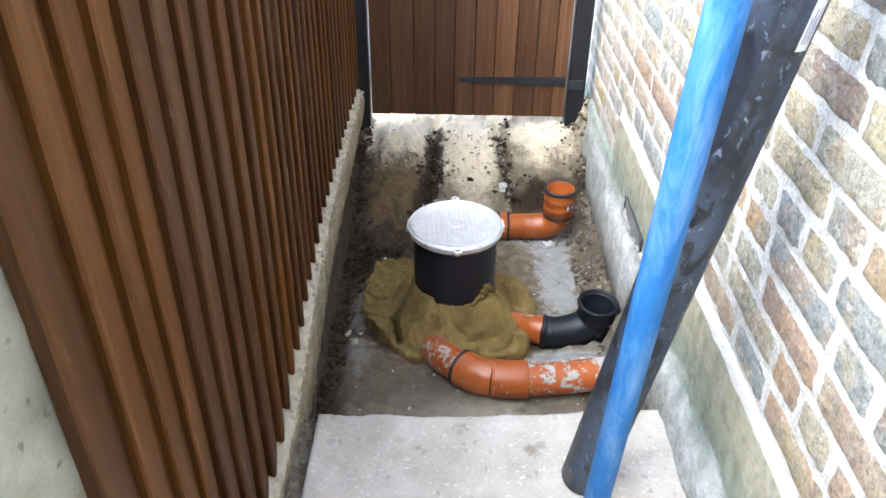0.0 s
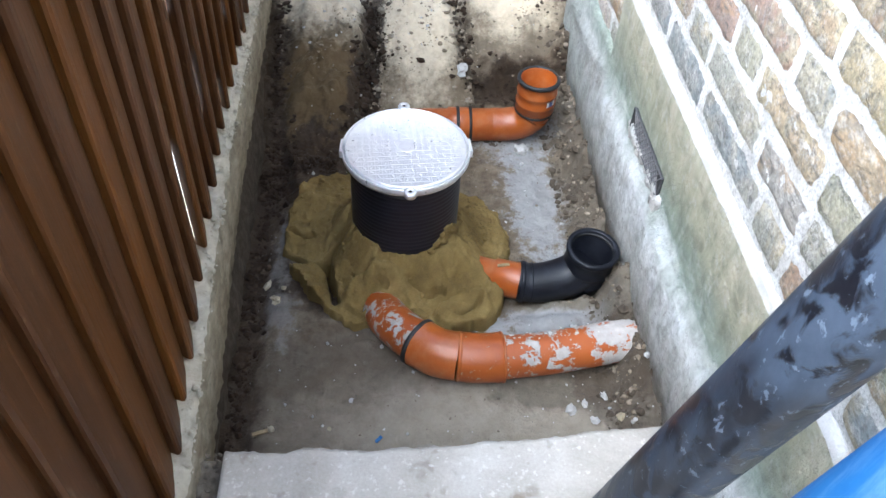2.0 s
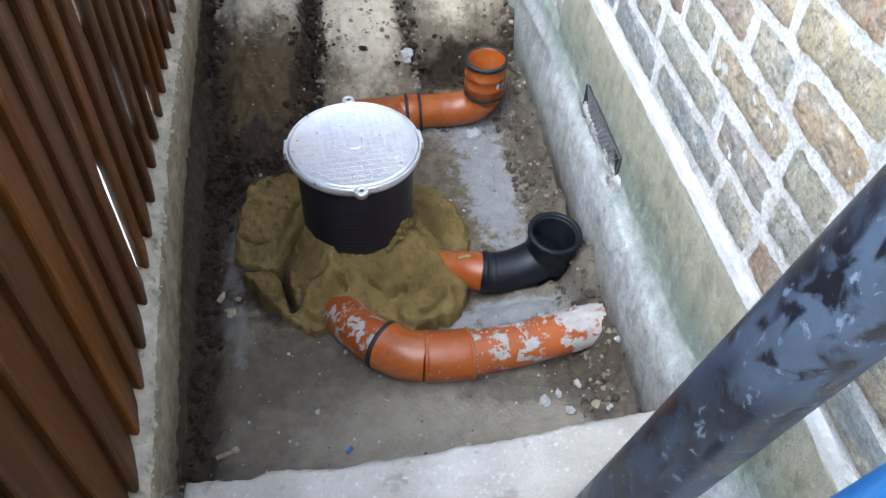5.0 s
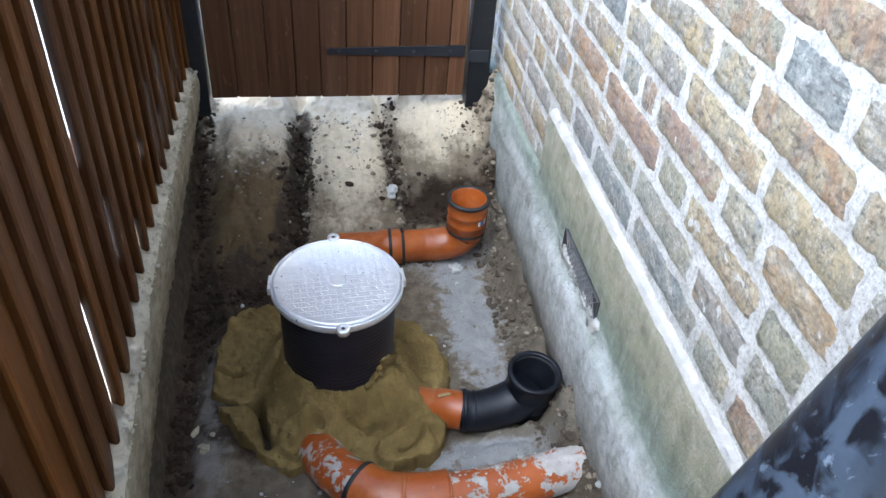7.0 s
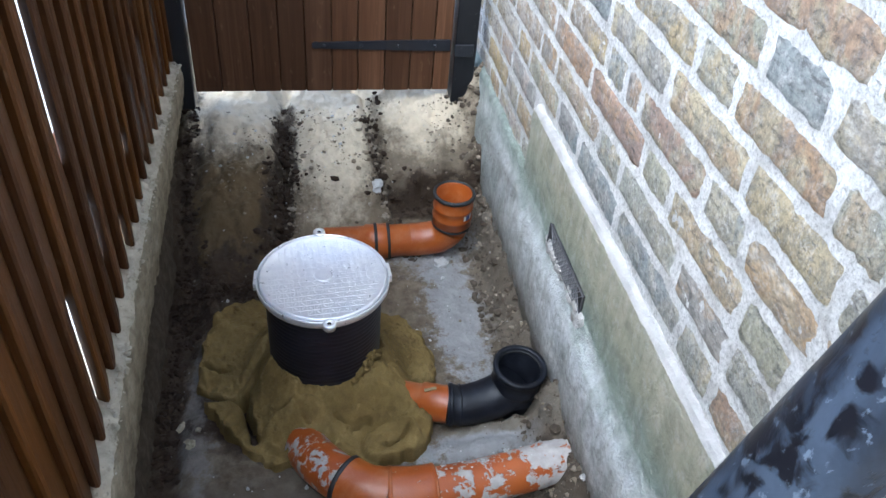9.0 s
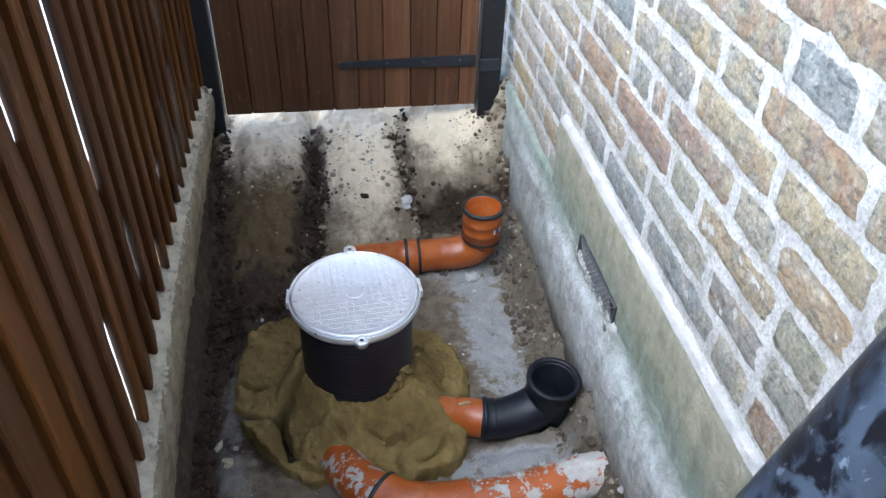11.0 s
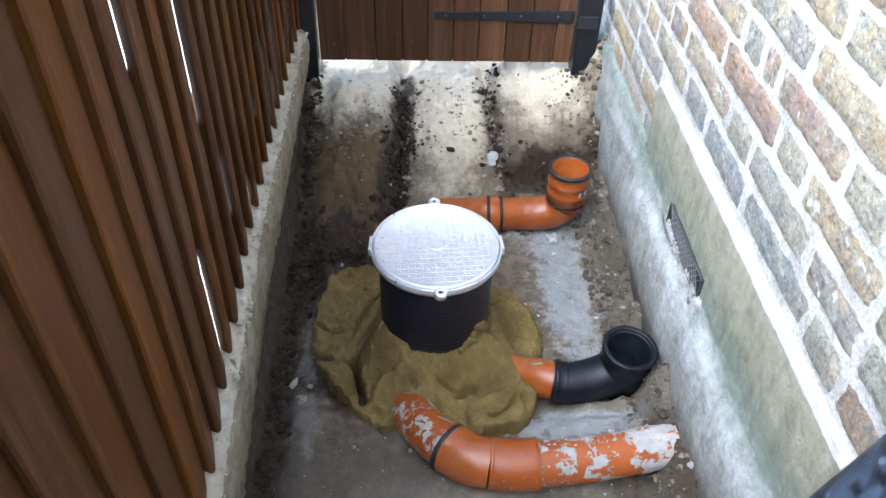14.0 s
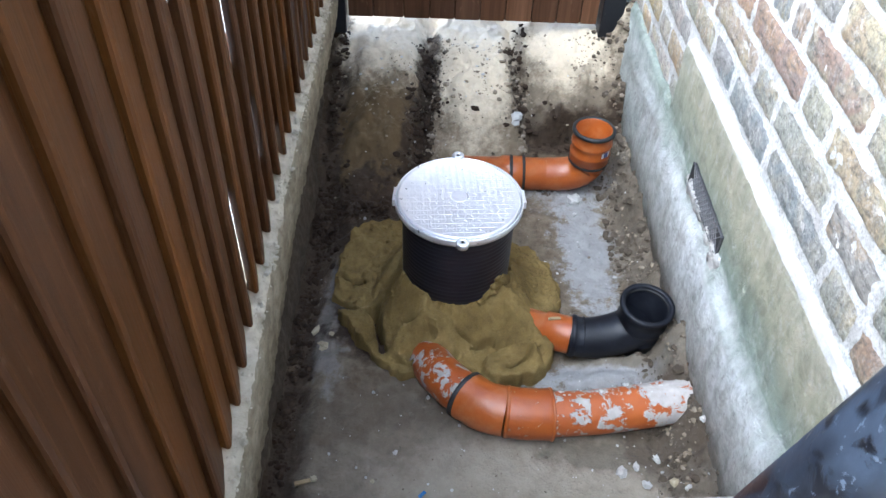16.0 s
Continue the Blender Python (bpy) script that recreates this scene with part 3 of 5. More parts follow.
def box(bm, lo, hi, bevel=0.0, m=None):
    res = bmesh.ops.create_cube(bm, size=1.0)
    vs = res["verts"]
    for v in vs:
        v.co = Vector([(lo[i] + hi[i]) / 2 + v.co[i] * (hi[i] - lo[i]) for i in range(3)])
    if bevel:
        es = {e for v in vs for e in v.link_edges}
        r = bmesh.ops.bevel(bm, geom=list(es), offset=bevel, segments=2, affect="EDGES", profile=0.5)
        vs = r["verts"]
    if m is not None:
        for v in vs:
            v.co = m @ v.co
    return vs


def tube(bm, path, radii, seg=40, caps=True, up=(0, 0, 1)):
    """A round tube through the points of path with a radius at each."""
    pts = [Vector(p) for p in path]
    rings = []
    for i, p in enumerate(pts):
        a, b = pts[max(i - 1, 0)], pts[min(i + 1, len(pts) - 1)]
        d = b - a
        if d.length < 1e-7:
            d = pts[min(i + 2, len(pts) - 1)] - pts[max(i - 2, 0)]
        d.normalize()
        u = Vector(up)
        if abs(d.dot(u)) > 0.95:
            u = Vector((0, 1, 0))
        s = d.cross(u).normalized()
        w = s.cross(d).normalized()
        rings.append([bm.verts.new(p + (s * math.cos(k) + w * math.sin(k)) * radii[i]) for k in (2 * math.pi * j / seg for j in range(seg))])
    for r0, r1 in zip(rings, rings[1:]):
        for j in range(seg):
            bm.faces.new((r0[j], r0[(j + 1) % seg], r1[(j + 1) % seg], r1[j]))
    if caps:
        for r in (rings[0], rings[-1]):
            bm.faces.new([bm.verts.new(v.co) for v in r])
    return rings


def lathe(bm, prof, centre, seg=64, closed=False):
    """Turns a profile of (radius, height) round the upright axis through centre."""
    cx, cy, cz = centre
    rings = [[bm.verts.new((cx + r * math.cos(k), cy + r * math.sin(k), cz + z)) for k in (2 * math.pi * j / seg for j in range(seg))] for r, z in prof]
    pairs = list(zip(rings, rings[1:])) + ([(rings[-1], rings[0])] if closed else [])
    for r0, r1 in pairs:
        for j in range(seg):
            bm.faces.new((r0[j], r0[(j + 1) % seg], r1[(j + 1) % seg], r1[j]))
    return rings


def arc(points, n=10):
    """A smooth path through the points (Catmull-Rom)."""
    p = [Vector(q) for q in points]
    p = [p[0] * 2 - p[1]] + p + [p[-1] * 2 - p[-2]]
    out = []
    for i in range(1, len(p) - 2):
        for j in range(n):
            t = j / n
            a, b, c, d = p[i - 1], p[i], p[i + 1], p[i + 2]
            out.append(0.5 * ((2 * b) + (c - a) * t + (2 * a - 5 * b + 4 * c - d) * t * t + (3 * b - a - 3 * c + d) * t ** 3))
    return out + [p[-2]]


def smooth_step(a, b, x):
    t = min(max((x - a) / (b - a), 0), 1)
    return t * t * (3 - 2 * t)


def lerp_table(tab, x):
    if x <= tab[0][0]:
        return tab[0][1]
    for (a, u), (b, v) in zip(tab, tab[1:]):
        if x <= b:
            return u + (v - u) * (x - a) / (b - a)
    return tab[-1][1]


def fbm(x, y, z, s, o=4):
    return noise.fractal(Vector((x * s, y * s, z * s)), 0.9, 2.1, o)


def lump(bm, c, r, rough=0.35, sub=1, squash=0.7, rnd=random):
    """An uneven stone or clod."""
    res = bmesh.ops.create_icosphere(bm, subdivisions=sub, radius=1.0)
    k = rnd.random() * 50
    sx, sy, a = rnd.uniform(0.75, 1.3), rnd.uniform(0.75, 1.3), rnd.random() * 6.3
    for v in res["verts"]:
        f = 1 + rough * noise.noise(v.co * 1.7 + Vector((k, k, k)))
        x, y, z = v.co.x * sx * f, v.co.y * sy * f, v.co.z * squash * f
        v.co = Vector((c[0] + r * (x * math.cos(a) - y * math.sin(a)), c[1] + r * (x * math.sin(a) + y * math.cos(a)), c[2] + r * z))


# ---- ground of the trench ----
def gap_left(y):
    return 0.105 + 0.06 * (y - 2.3) + 0.035 * fbm(0, y, 0, 5.0)


def gap_right(y):
    return 0.49 - 0.17 * (y - 2.6) + 0.030 * fbm(4, y, 0, 6.0)


def floor_z(x, y):
    z = 0.012 * fbm(x, y, 0.3, 4.0) + 0.004 * fbm(x, y, 1.3, 22.0)
    z += (0.14 + 0.05 * fbm(x, y, 6.0, 7.0)) * smooth_step(0.74, 0.87, x + 0.05 * fbm(x, y, 3.0, 6.0)) + 0.022 * smooth_step(0.70, 0.80, x) * fbm(x, y, 8.0, 22.0)
    z -= 0.035 * smooth_step(-0.09, -0.17, x)
    # banks before the gate, in three lobes with soil-filled gaps between them
    g1, g2 = gap_left(y), gap_right(y)
    if x < g1:
        front, steep, c, half = 2.27, 0.15, (g1 - 0.20) / 2, (g1 + 0.20) / 2
    elif x < g2:
        front, steep, c, half = 2.36, 0.26, (g1 + g2) / 2, (g2 - g1) / 2
    else:
        front, steep, c, half = 2.585, 0.055, (g2 + 0.84) / 2, (0.84 - g2) / 2
    bank = smooth_step(front, front + steep, y + 0.035 * fbm(x, y, 5.0, 7.0))
    rise = 0.07 + 0.19 * smooth_step(front, 2.98, y) + (0.045 if x > g2 else 0.0)
    round_ = 0.042 * (1 - min(abs(x - c) / half, 1) ** 2.4)
    groove = 0.6 * math.exp(-((x - g1) / 0.036) ** 2) + 0.35 * math.exp(-((x - g2) / 0.030) ** 2)
    z += bank * (rise * (1 - min(groove, 1) * (1 - 0.75 * smooth_step(2.65, 2.95, y))) + round_ * (1 - 0.6 * smooth_step(2.7, 2.95, y)))
    z += bank * (0.020 * fbm(x, y, 2.0, 6.0) + 0.017 * fbm(x, y, 7.0, 18.0))
    z += 0.0075 * smooth_step(2.1, 2.4, y) * fbm(x, y, 9.0, 52.0)
    # loose soil behind the chamber
    soil = math.exp(-(((x + 0.06) / 0.22) ** 2 + ((y - 2.15) / 0.17) ** 2))
    z += soil * (0.02 + 0.022 * fbm(x, y, 6.0, 18.0))
    z += 0.085 * math.exp(-(((x - 0.79) / 0.065) ** 2 + ((y - 2.84) / 0.08) ** 2)) + 0.065 * math.exp(-(((x + 0.20) / 0.05) ** 2 + ((y - 2.86) / 0.08) ** 2))
    # raised mortar bed beside the big pipe
    z += 0.045 * math.exp(-(((x - 0.70) / 0.19) ** 2 + ((y - 1.520) / 0.040) ** 2))
    z += (0.040 + 0.030 * fbm(x, y, 3.0, 20.0)) * math.exp(-(((x - 0.71) / 0.15) ** 2 + ((y - 1.580) / 0.020) ** 2))
    z += (0.045 + 0.030 * fbm(x, y, 5.0, 17.0)) * math.exp(-(((x - 0.86) / 0.06) ** 2 + ((y - 1.42) / 0.16) ** 2))
    return z


def sheet(name, x0, x1, nx, y0, y1, ny, fz, mat, label, category, kind="structure"):
    xs, ys = np.linspace(x0, x1, nx), np.linspace(y0, y1, ny)
    verts = [(x, y, fz(x, y)) for y in ys for x in xs]
    faces = [(j * nx + i, j * nx + i + 1, (j + 1) * nx + i + 1, (j + 1) * nx + i) for j in range(ny - 1) for i in range(nx - 1)]
    me = bpy.data.meshes.new(name)
    me.from_pydata(verts, [], faces)
    me.materials.append(mat)
    me.polygons.foreach_set("use_smooth", [True] * len(me.polygons))
    return tagged(new(name, me), label, category, "", kind)


# an unseen hollow is added under the sand to keep its crack dark
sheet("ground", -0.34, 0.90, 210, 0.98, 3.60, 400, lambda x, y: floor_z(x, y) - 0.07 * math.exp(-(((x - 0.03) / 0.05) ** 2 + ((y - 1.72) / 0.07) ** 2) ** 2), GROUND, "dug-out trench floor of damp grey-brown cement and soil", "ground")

bm = bmesh.new()
for lo, hi in (((-60, -60, 0.02), (-0.36, 60, 0.12)), ((-0.36, 3.60, 0.10), (60, 60, 0.20)), ((1.20, -60, 0.10), (60, 3.60, 0.20)), ((-0.36, -60, 0.10), (1.20, -3.0, 0.20))):
    box(bm, lo, hi)
solo("ground_outside", bm, PAVING, "pale paved ground outside the passage", "ground", "structure")

# ---- concrete slab, broken along its front edge ----
bm = bmesh.new()
edge = []
N = 90
for i in range(N + 1):
    x = -0.135 + (0.868 + 0.135) * i / N
    y = 1.030 + 0.045 * smooth_step(0.2, 0.9, x) + 0.008 * fbm(x, 0, 0, 9.0) + 0.004 * fbm(x, 2, 0, 40.0)
    edge.append((x, y))
rows_ = []
for k, (dy, z) in enumerate(((0.010, 0.0), (0.012, 0.14), (0.004, 0.235), (-0.004, 0.247), (-0.014, 0.251), (-0.10, 0.252), (-0.30, 0.252), (-3.9, 0.252))):
    rows_.append([bm.verts.new((x, y + dy + (0.006 * fbm(x, z, 0, 20) if z < 0.24 else 0), z + 0.0012 * fbm(x, y + dy, 4, 15))) for x, y in edge])
for a, b in zip(rows_, rows_[1:]):
    for i in range(N):
        bm.faces.new((a[i], a[i + 1], b[i + 1], b[i]))
left = [r[0] for r in rows_]
low = [bm.verts.new((v.co.x, v.co.y, -0.02)) for v in left]
for i in range(len(left) - 1):
    bm.faces.new((left[i], left[i + 1], low[i + 1], low[i]))
solo("concrete_slab", bm, SLAB, "pale worn concrete slab with a broken front edge", "slab", "structure", smooth=True)

bm = bmesh.new()
box(bm, (-0.36, -3.0, 0.05), (-0.13, 1.03, 0.205))
solo("gravel_bed", bm, RUBBLE, "strip of loose gravel beside the concrete slab", "gravel bed", "structure")

# ---- concrete gravel board under the fence ----
TOP = ((-1.2, 0.24), (0.90, 0.255), (1.0, 0.275), (1.17, 0.325), (1.45, 0.40), (1.80, 0.460), (2.1, 0.478), (2.95, 0.485))
LOW = ((-1.2, 0.05), (1.0, 0.06), (1.376, 0.17), (1.554, 0.223), (1.76, 0.270), (2.1, 0.30), (2.36, 0.32), (2.95, 0.36))
bm = bmesh.new()
rings = []
for i in range(701):
    y = -1.2 + 4.10 * i / 700
    t, l = lerp_table(TOP, y), lerp_table(LOW, y)
    w = lambda k: 0.006 * fbm(k, y, 0, 17.0) + 0.004 * fbm(k, y, 3, 60.0)
    sec = [(-0.30, l - 0.02), (-0.30, t + 0.01), (-0.226, t + 0.004 + 2 * w(1)), (-0.205, t - 0.004 + 2 * w(2)), (-0.193 + w(3), t - 0.016 + 1.5 * w(4)), (-0.187 + w(5), t - 0.035), (-0.186 + w(6), (t + l) / 2), (-0.190 + w(7), l + 0.012), (-0.200, l + w(8))]
    rings.append([bm.verts.new((x, y, z)) for x, z in sec])
for a, b in zip(rings, rings[1:]):
    for j in range(len(a)):
        k = (j + 1) % len(a)
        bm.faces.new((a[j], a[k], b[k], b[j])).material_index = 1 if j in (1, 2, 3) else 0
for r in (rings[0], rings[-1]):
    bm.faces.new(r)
solo("gravel_board", bm, [KERB, KERB_TOP_LIT], "rough pale concrete gravel board under the fence", "gravel board", "structure", smooth=True)

bm = bmesh.new()
rings = []
for i in range(160):
    y = 0.98 + 2.07 * i / 159
    l = lerp_table(LOW, y)
    rings.append([bm.verts.new((x + 0.014 * fbm(x, y, z, 12.0), y, z)) for x, z in ((-0.215, -0.06), (-0.228, 0.05), (-0.238, 0.12), (-0.240, 0.20), (-0.235, l + 0.02))])
for a, b in zip(rings, rings[1:]):
    for j in range(4):
        bm.faces.new((a[j], a[j + 1], b[j + 1], b[j]))
solo("trench_side", bm, DIRT, "dark cut soil face below the gravel board", "soil", "structure", smooth=True)

# ---- brick wall ----
COURSE, BED0, FACE = 0.088, 0.866, 0.862
wall = empty("wall_east", "old yellow stock brick house wall with wide pale mortar", "wall", kind="structure")


def mortar_x(y, z):
    """The rough face of the mortar, smeared a little over the bricks in places."""
    return FACE + 0.0010 - 0.0008 * fbm(0, y, z, 11.0) + 0.0016 * fbm(3, y, z, 70.0)


nY, nZ = 620, 240
YS, ZS = np.linspace(-0.30, 3.05, nY), np.linspace(0.40, 1.75, nZ)
me = bpy.data.meshes.new("mortar")
me.from_pydata([(mortar_x(y, z), y, z) for z in ZS for y in YS], [], [(j * nY + i, j * nY + i + 1, (j + 1) * nY + i + 1, (j + 1) * nY + i) for j in range(nZ - 1) for i in range(nY - 1)])
me.materials.append(MORTAR)
me.polygons.foreach_set("use_smooth", [True] * len(me.polygons))
mortar = tagged(new("mortar", me), "pale smeared lime mortar")
mortar.parent = wall
bm = bmesh.new()
box(bm, (FACE + 0.025, -3.0, 0.0), (FACE + 0.25, 3.05, 4.6))
part("wall_core", bm, MORTAR, wall)
bm = bmesh.new()
box(bm, (FACE, -3.0, 1.75), (FACE + 0.025, 3.05, 4.6))
box(bm, (FACE, -3.0, 0.0), (FACE + 0.025, -0.30, 1.75))
part("upper_wall", bm, MORTAR, wall)

# ---- plinth at the wall's foot ----
bm = bmesh.new()
rings = []
for i in range(241):
    y = -1.2 + 3.37 * i / 240
    w = lambda k, s=13.0: 0.004 * fbm(k, y, 0, s)
    top = 0.664 + 0.006 * (1.5 - y) + w(1)
    sec = [(FACE + 0.03, 0.30), (FACE + 0.03, top + 0.020), (FACE - 0.003, top + 0.018 + 1.6 * w(2, 30.0)), (FACE - 0.011, top + 0.012 + w(3, 40.0)), (FACE - 0.0175, top + w(4)), (FACE - 0.019 + w(5) * 0.5, top - 0.02), (FACE - 0.019 + w(6), 0.56), (FACE - 0.018 + w(7), 0.44)]
    rings.append([bm.verts.new((x, y, z)) for x, z in sec])
for a, b in zip(rings, rings[1:]):
    for j in range(len(a)):
        k = (j + 1) % len(a)
        f = bm.faces.new((a[j], a[k], b[k], b[j]))
        f.material_index = 1 if j in (1, 2, 3) else 0
for r in (rings[0], rings[-1]):
    bm.faces.new(r)
solo("plinth", bm, [RENDER, LEDGE], "stained rendered plinth with a white mortar fillet on top", "plinth", "structure", smooth=False)

bm = bmesh.new()
rings = []
for i in range(261):
    y = -1.2 + 4.2 * i / 260
    far = smooth_step(2.05, 2.25, y)
    w = lambda k, s=9.0: 0.009 * fbm(k, y, 0, s) + 0.004 * fbm(k, y, 5, 40.0)
    ridge = 0.385 - 0.06 * smooth_step(2.0, 2.8, y)
    up = 0.47 * (1 - far) + 0.455 * far
    sec = [(FACE + 0.03, 0.02), (FACE + 0.03, up), (FACE - 0.010, up + w(1)), (FACE - 0.0185 + w(2) * .4, up - 0.02), (FACE - 0.021 + w(3) * .4, ridge + 0.03), (FACE - 0.034 + w(4) * 0.6, ridge + 0.004), (FACE - 0.040 + 0.012 * far + w(5), ridge - 0.012), (FACE - 0.040 + 0.010 * far + w(6), 0.30), (FACE - 0.036 + w(7), 0.20), (FACE - 0.030 + w(8), 0.08)]
    rings.append([bm.verts.new((x, y, z)) for x, z in sec])
for a, b in zip(rings, rings[1:]):
    for j in range(len(a)):
        k = (j + 1) % len(a)
        bm.faces.new((a[j], a[k], b[k], b[j]))
solo("footing", bm, RENDER, "rough whitish rendered footing stained green and grey", "footing", "structure", smooth=True)

# ---- near end of the fence: rendered pillar; closing walls ----
bm = bmesh.new()
rings = [[bm.verts.new((-0.245 + (0.006 * fbm(0, y, z, 8.0)), y, z)) for y in np.linspace(-1.6, 0.235, 60)] for z in np.linspace(0.1, 1.9, 60)]
for a, b in zip(rings, rings[1:]):
    for i in range(59):
        bm.faces.new((a[i], a[i + 1], b[i + 1], b[i]))
box(bm, (-0.46, -1.6, 0.1), (-0.262, 0.235, 1.9))
solo("wall_west", bm, NEAR_WALL, "rough grey-green rendered wall at the end of the fence", "wall", "structure", smooth=True)
bm = bmesh.new()
box(bm, (-0.46, -3.15, 0.1), (1.12, -3.0, 2.6))
solo("wall_south", bm, NEAR_WALL, "plain rendered wall closing the passage", "wall", "structure")

# ---- fence of feather-edged boards ----
fence = empty("fence", "tall close-boarded fence of dark brown stained feather-edge boards", "fence")
# open joints between boards: (board, from height, to height, opening)
SLITS = ((13, 0.4, 0.7, -0.0021), (15, 0.86, 1.35, -0.0016), (16, 0.56, 0.75, -0.0015), (12, 1.12, 1.6, -0.0023), (0, 1.325, 1.335, 0.0004), (18, 0.45, 0.56, 0.001), (22, 0.48, 0.75, 0.0022), (23, 0.48, 0.62, 0.0022), (24, 0.48, 0.95, 0.0026), (26, 0.49, 0.62, 0.0028), (27, 0.52, 1.0, 0.003), (20, 0.6, 0.68, 0.0018))


def joint(i, z):
    """How far the joint behind board i is open at the height z, and how far it gapes."""
    for b, za, zb, lift in SLITS:
        if b == i:
            return smooth_step(za - 0.06, za + 0.03, z) * smooth_step(zb + 0.06, zb - 0.03, z), lift
    return 0.0, 0.0


rb = random.Random(5)
# wide boards at the near end, narrower ones towards the gate
STARTS = [0.125, 0.222, 0.318, 0.405, 0.490, 0.590, 0.690, 0.790, 0.900, 1.000, 1.095, 1.190, 1.270, 1.360, 1.440, 1.520, 1.613]
while STARTS[-1] < 2.86:
    STARTS.append(STARTS[-1] + 0.0842 + rb.uniform(-0.004, 0.004))
BOARDS = [(y, rb.uniform(-0.003, 0.003), rb.uniform(-0.003, 0.003), rb.uniform(-0.0005, 0.0005), rb.uniform(-0.008, 0.010)) for y in STARTS]


def near_edge(i, z):
    """Where the thick edge of a board runs, at the height z."""
    y0, lean, bow, tw, drop = BOARDS[i]
    u = (z - 0.45) / 1.41
    return y0 + lean * u + bow * math.sin(math.pi * u) + 0.002 * fbm(i, z, 0, 3.0)


for i in range(len(BOARDS) - 1):
    y0, lean, bow, tw, drop = BOARDS[i]
    x_back = -0.2315 + rb.uniform(-0.0004, 0.0004)
    bottom = lerp_table(TOP, y0 + 0.03) + 0.006 + drop
    bm = bmesh.new()
    rr = []
    nz = 56
    for z in [bottom + (1.86 - bottom) * k / nz for k in range(nz + 1)]:
        near = near_edge(i, z)
        farr = near_edge(i + 1, z) + 0.024
        farr -= 0.015 * joint(i, z)[0]
        gape, lift = joint(i - 1, z)
        lift = -0.011 + gape * (0.011 + lift)
        th = 0.0232
        xb = x_back + tw * (z - bottom)
        sec = [(xb + lift, near + 0.012), (xb + th - 0.007, near + 0.001), (xb + th - 0.002, near + 0.0025), (xb + th, near + 0.010), (xb + th - 0.005, near + 0.3 * (farr - near)), (xb + th - 0.013, near + 0.62 * (farr - near)), (xb - 0.002, farr - 0.004), (xb - 0.005, farr), (xb - 0.008, farr), (xb - 0.0115, near + 0.045)]
        rr.append([bm.verts.new((x, y, z)) for x, y in sec])
    for a, b in zip(rr, rr[1:]):
        for j in range(len(a)):
            k = (j + 1) % len(a)
            bm.faces.new((a[j], a[k], b[k], b[j]))
    bm.faces.new(rr[0])
    bm.faces.new(rr[-1])
    part("board", bm, FENCE_WOOD, fence)
for z in (0.75, 1.55):
    bm = bmesh.new()
    box(bm, (-0.300, 0.16, z), (-0.241, 2.84, z + 0.075), 0.004)
    part("rail", bm, FENCE_WOOD, fence)

# ---- gate ----
GY = 2.87
gate = empty("gate", "closed brown boarded wooden gate with black iron strap hinge", "gate")
edges_ = [-0.157, -0.066, 0.043, 0.137, 0.226, 0.317, 0.408, 0.503, 0.594, 0.680, 0.742]
rg = random.Random(8)
for a, b in zip(edges_, edges_[1:]):
    bm = bmesh.new()
    box(bm, (a + 0.0015, GY, 0.345 + rg.uniform(-0.001, 0.001)), (b - 0.0015, GY + 0.021, 1.98), 0.003)
    part("board", bm, GATE_WOOD, gate)
# unseen sheet added behind the boards to block light through their gaps
bm = bmesh.new()
box(bm, (-0.156, GY + 0.0212, 0.340), (0.741, GY + 0.030, 1.975), 0.001)
part("tongue_backing", bm, GATE_WOOD, gate)
for z in (0.50, 1.20, 1.80):
    bm = bmesh.new()
    box(bm, (-0.150, GY + 0.0305, z), (0.735, GY + 0.052, z + 0.11), 0.003)
    part("ledge", bm, GATE_WOOD, gate)
bm = bmesh.new()
prof = [(0.735, 0.021), (0.60, 0.019), (0.40, 0.0145), (0.275, 0.011), (0.259, 0.013), (0.250, 0.008)]
up = [bm.verts.new((x, GY - 0.006, 0.522 + w)) for x, w in prof]
dn = [bm.verts.new((x, GY - 0.006, 0.522 - w)) for x, w in prof]
f = [bm.faces.new((up[i], up[i + 1], dn[i + 1], dn[i])) for i in range(len(prof) - 1)]
ex = bmesh.ops.extrude_face_region(bm, geom=f)
for v in [g for g in ex["geom"] if isinstance(g, bmesh.types.BMVert)]:
    v.co.y += 0.0055
hinge = part("strap_hinge", bm, IRON, gate, "black tapered iron strap hinge")
for x in (0.29, 0.42, 0.55, 0.68):
    bm = bmesh.new()
    lump(bm, (x, GY - 0.0065, 0.522), 0.006, 0.0, 2, 1.0)
    part("bolt", bm, IRON, hinge)

for nm, x0, x1, zb, lab in (("gate_post", -0.222, -0.1595, 0.30, "black painted timber gate post by the fence"), ("gate_post", 0.745, 0.823, 0.315, "black painted timber gate post against the brick wall")):
    post = empty(nm, lab, "gate post", "gate posts")
    bm = bmesh.new()
    vs = box(bm, (x0, GY - 0.045, zb), (x1, GY + 0.045, 2.05), 0.005)
    part("shaft", bm, POST_PAINT, post)
    if x0 > 0:
        bm = bmesh.new()
        box(bm, (x0 - 0.004, GY - 0.053, 0.50), (x1 - 0.012, GY - 0.0455, 0.545), 0.002)
        part("hinge_plate", bm, IRON, post)

# ---- airbrick in the plinth ----
vent = empty("air_vent", "grey mesh air vent set in broken white mortar", "air vent")
VX = FACE - 0.0250
# black sheet added in place of the shaded hollow behind the mesh
bm = bmesh.new()
box(bm, (VX + 0.001, 1.580, 0.437), (VX + 0.007, 1.860, 0.494))
part("dark_sheet", bm, RUBBER, vent)
bm = bmesh.new()
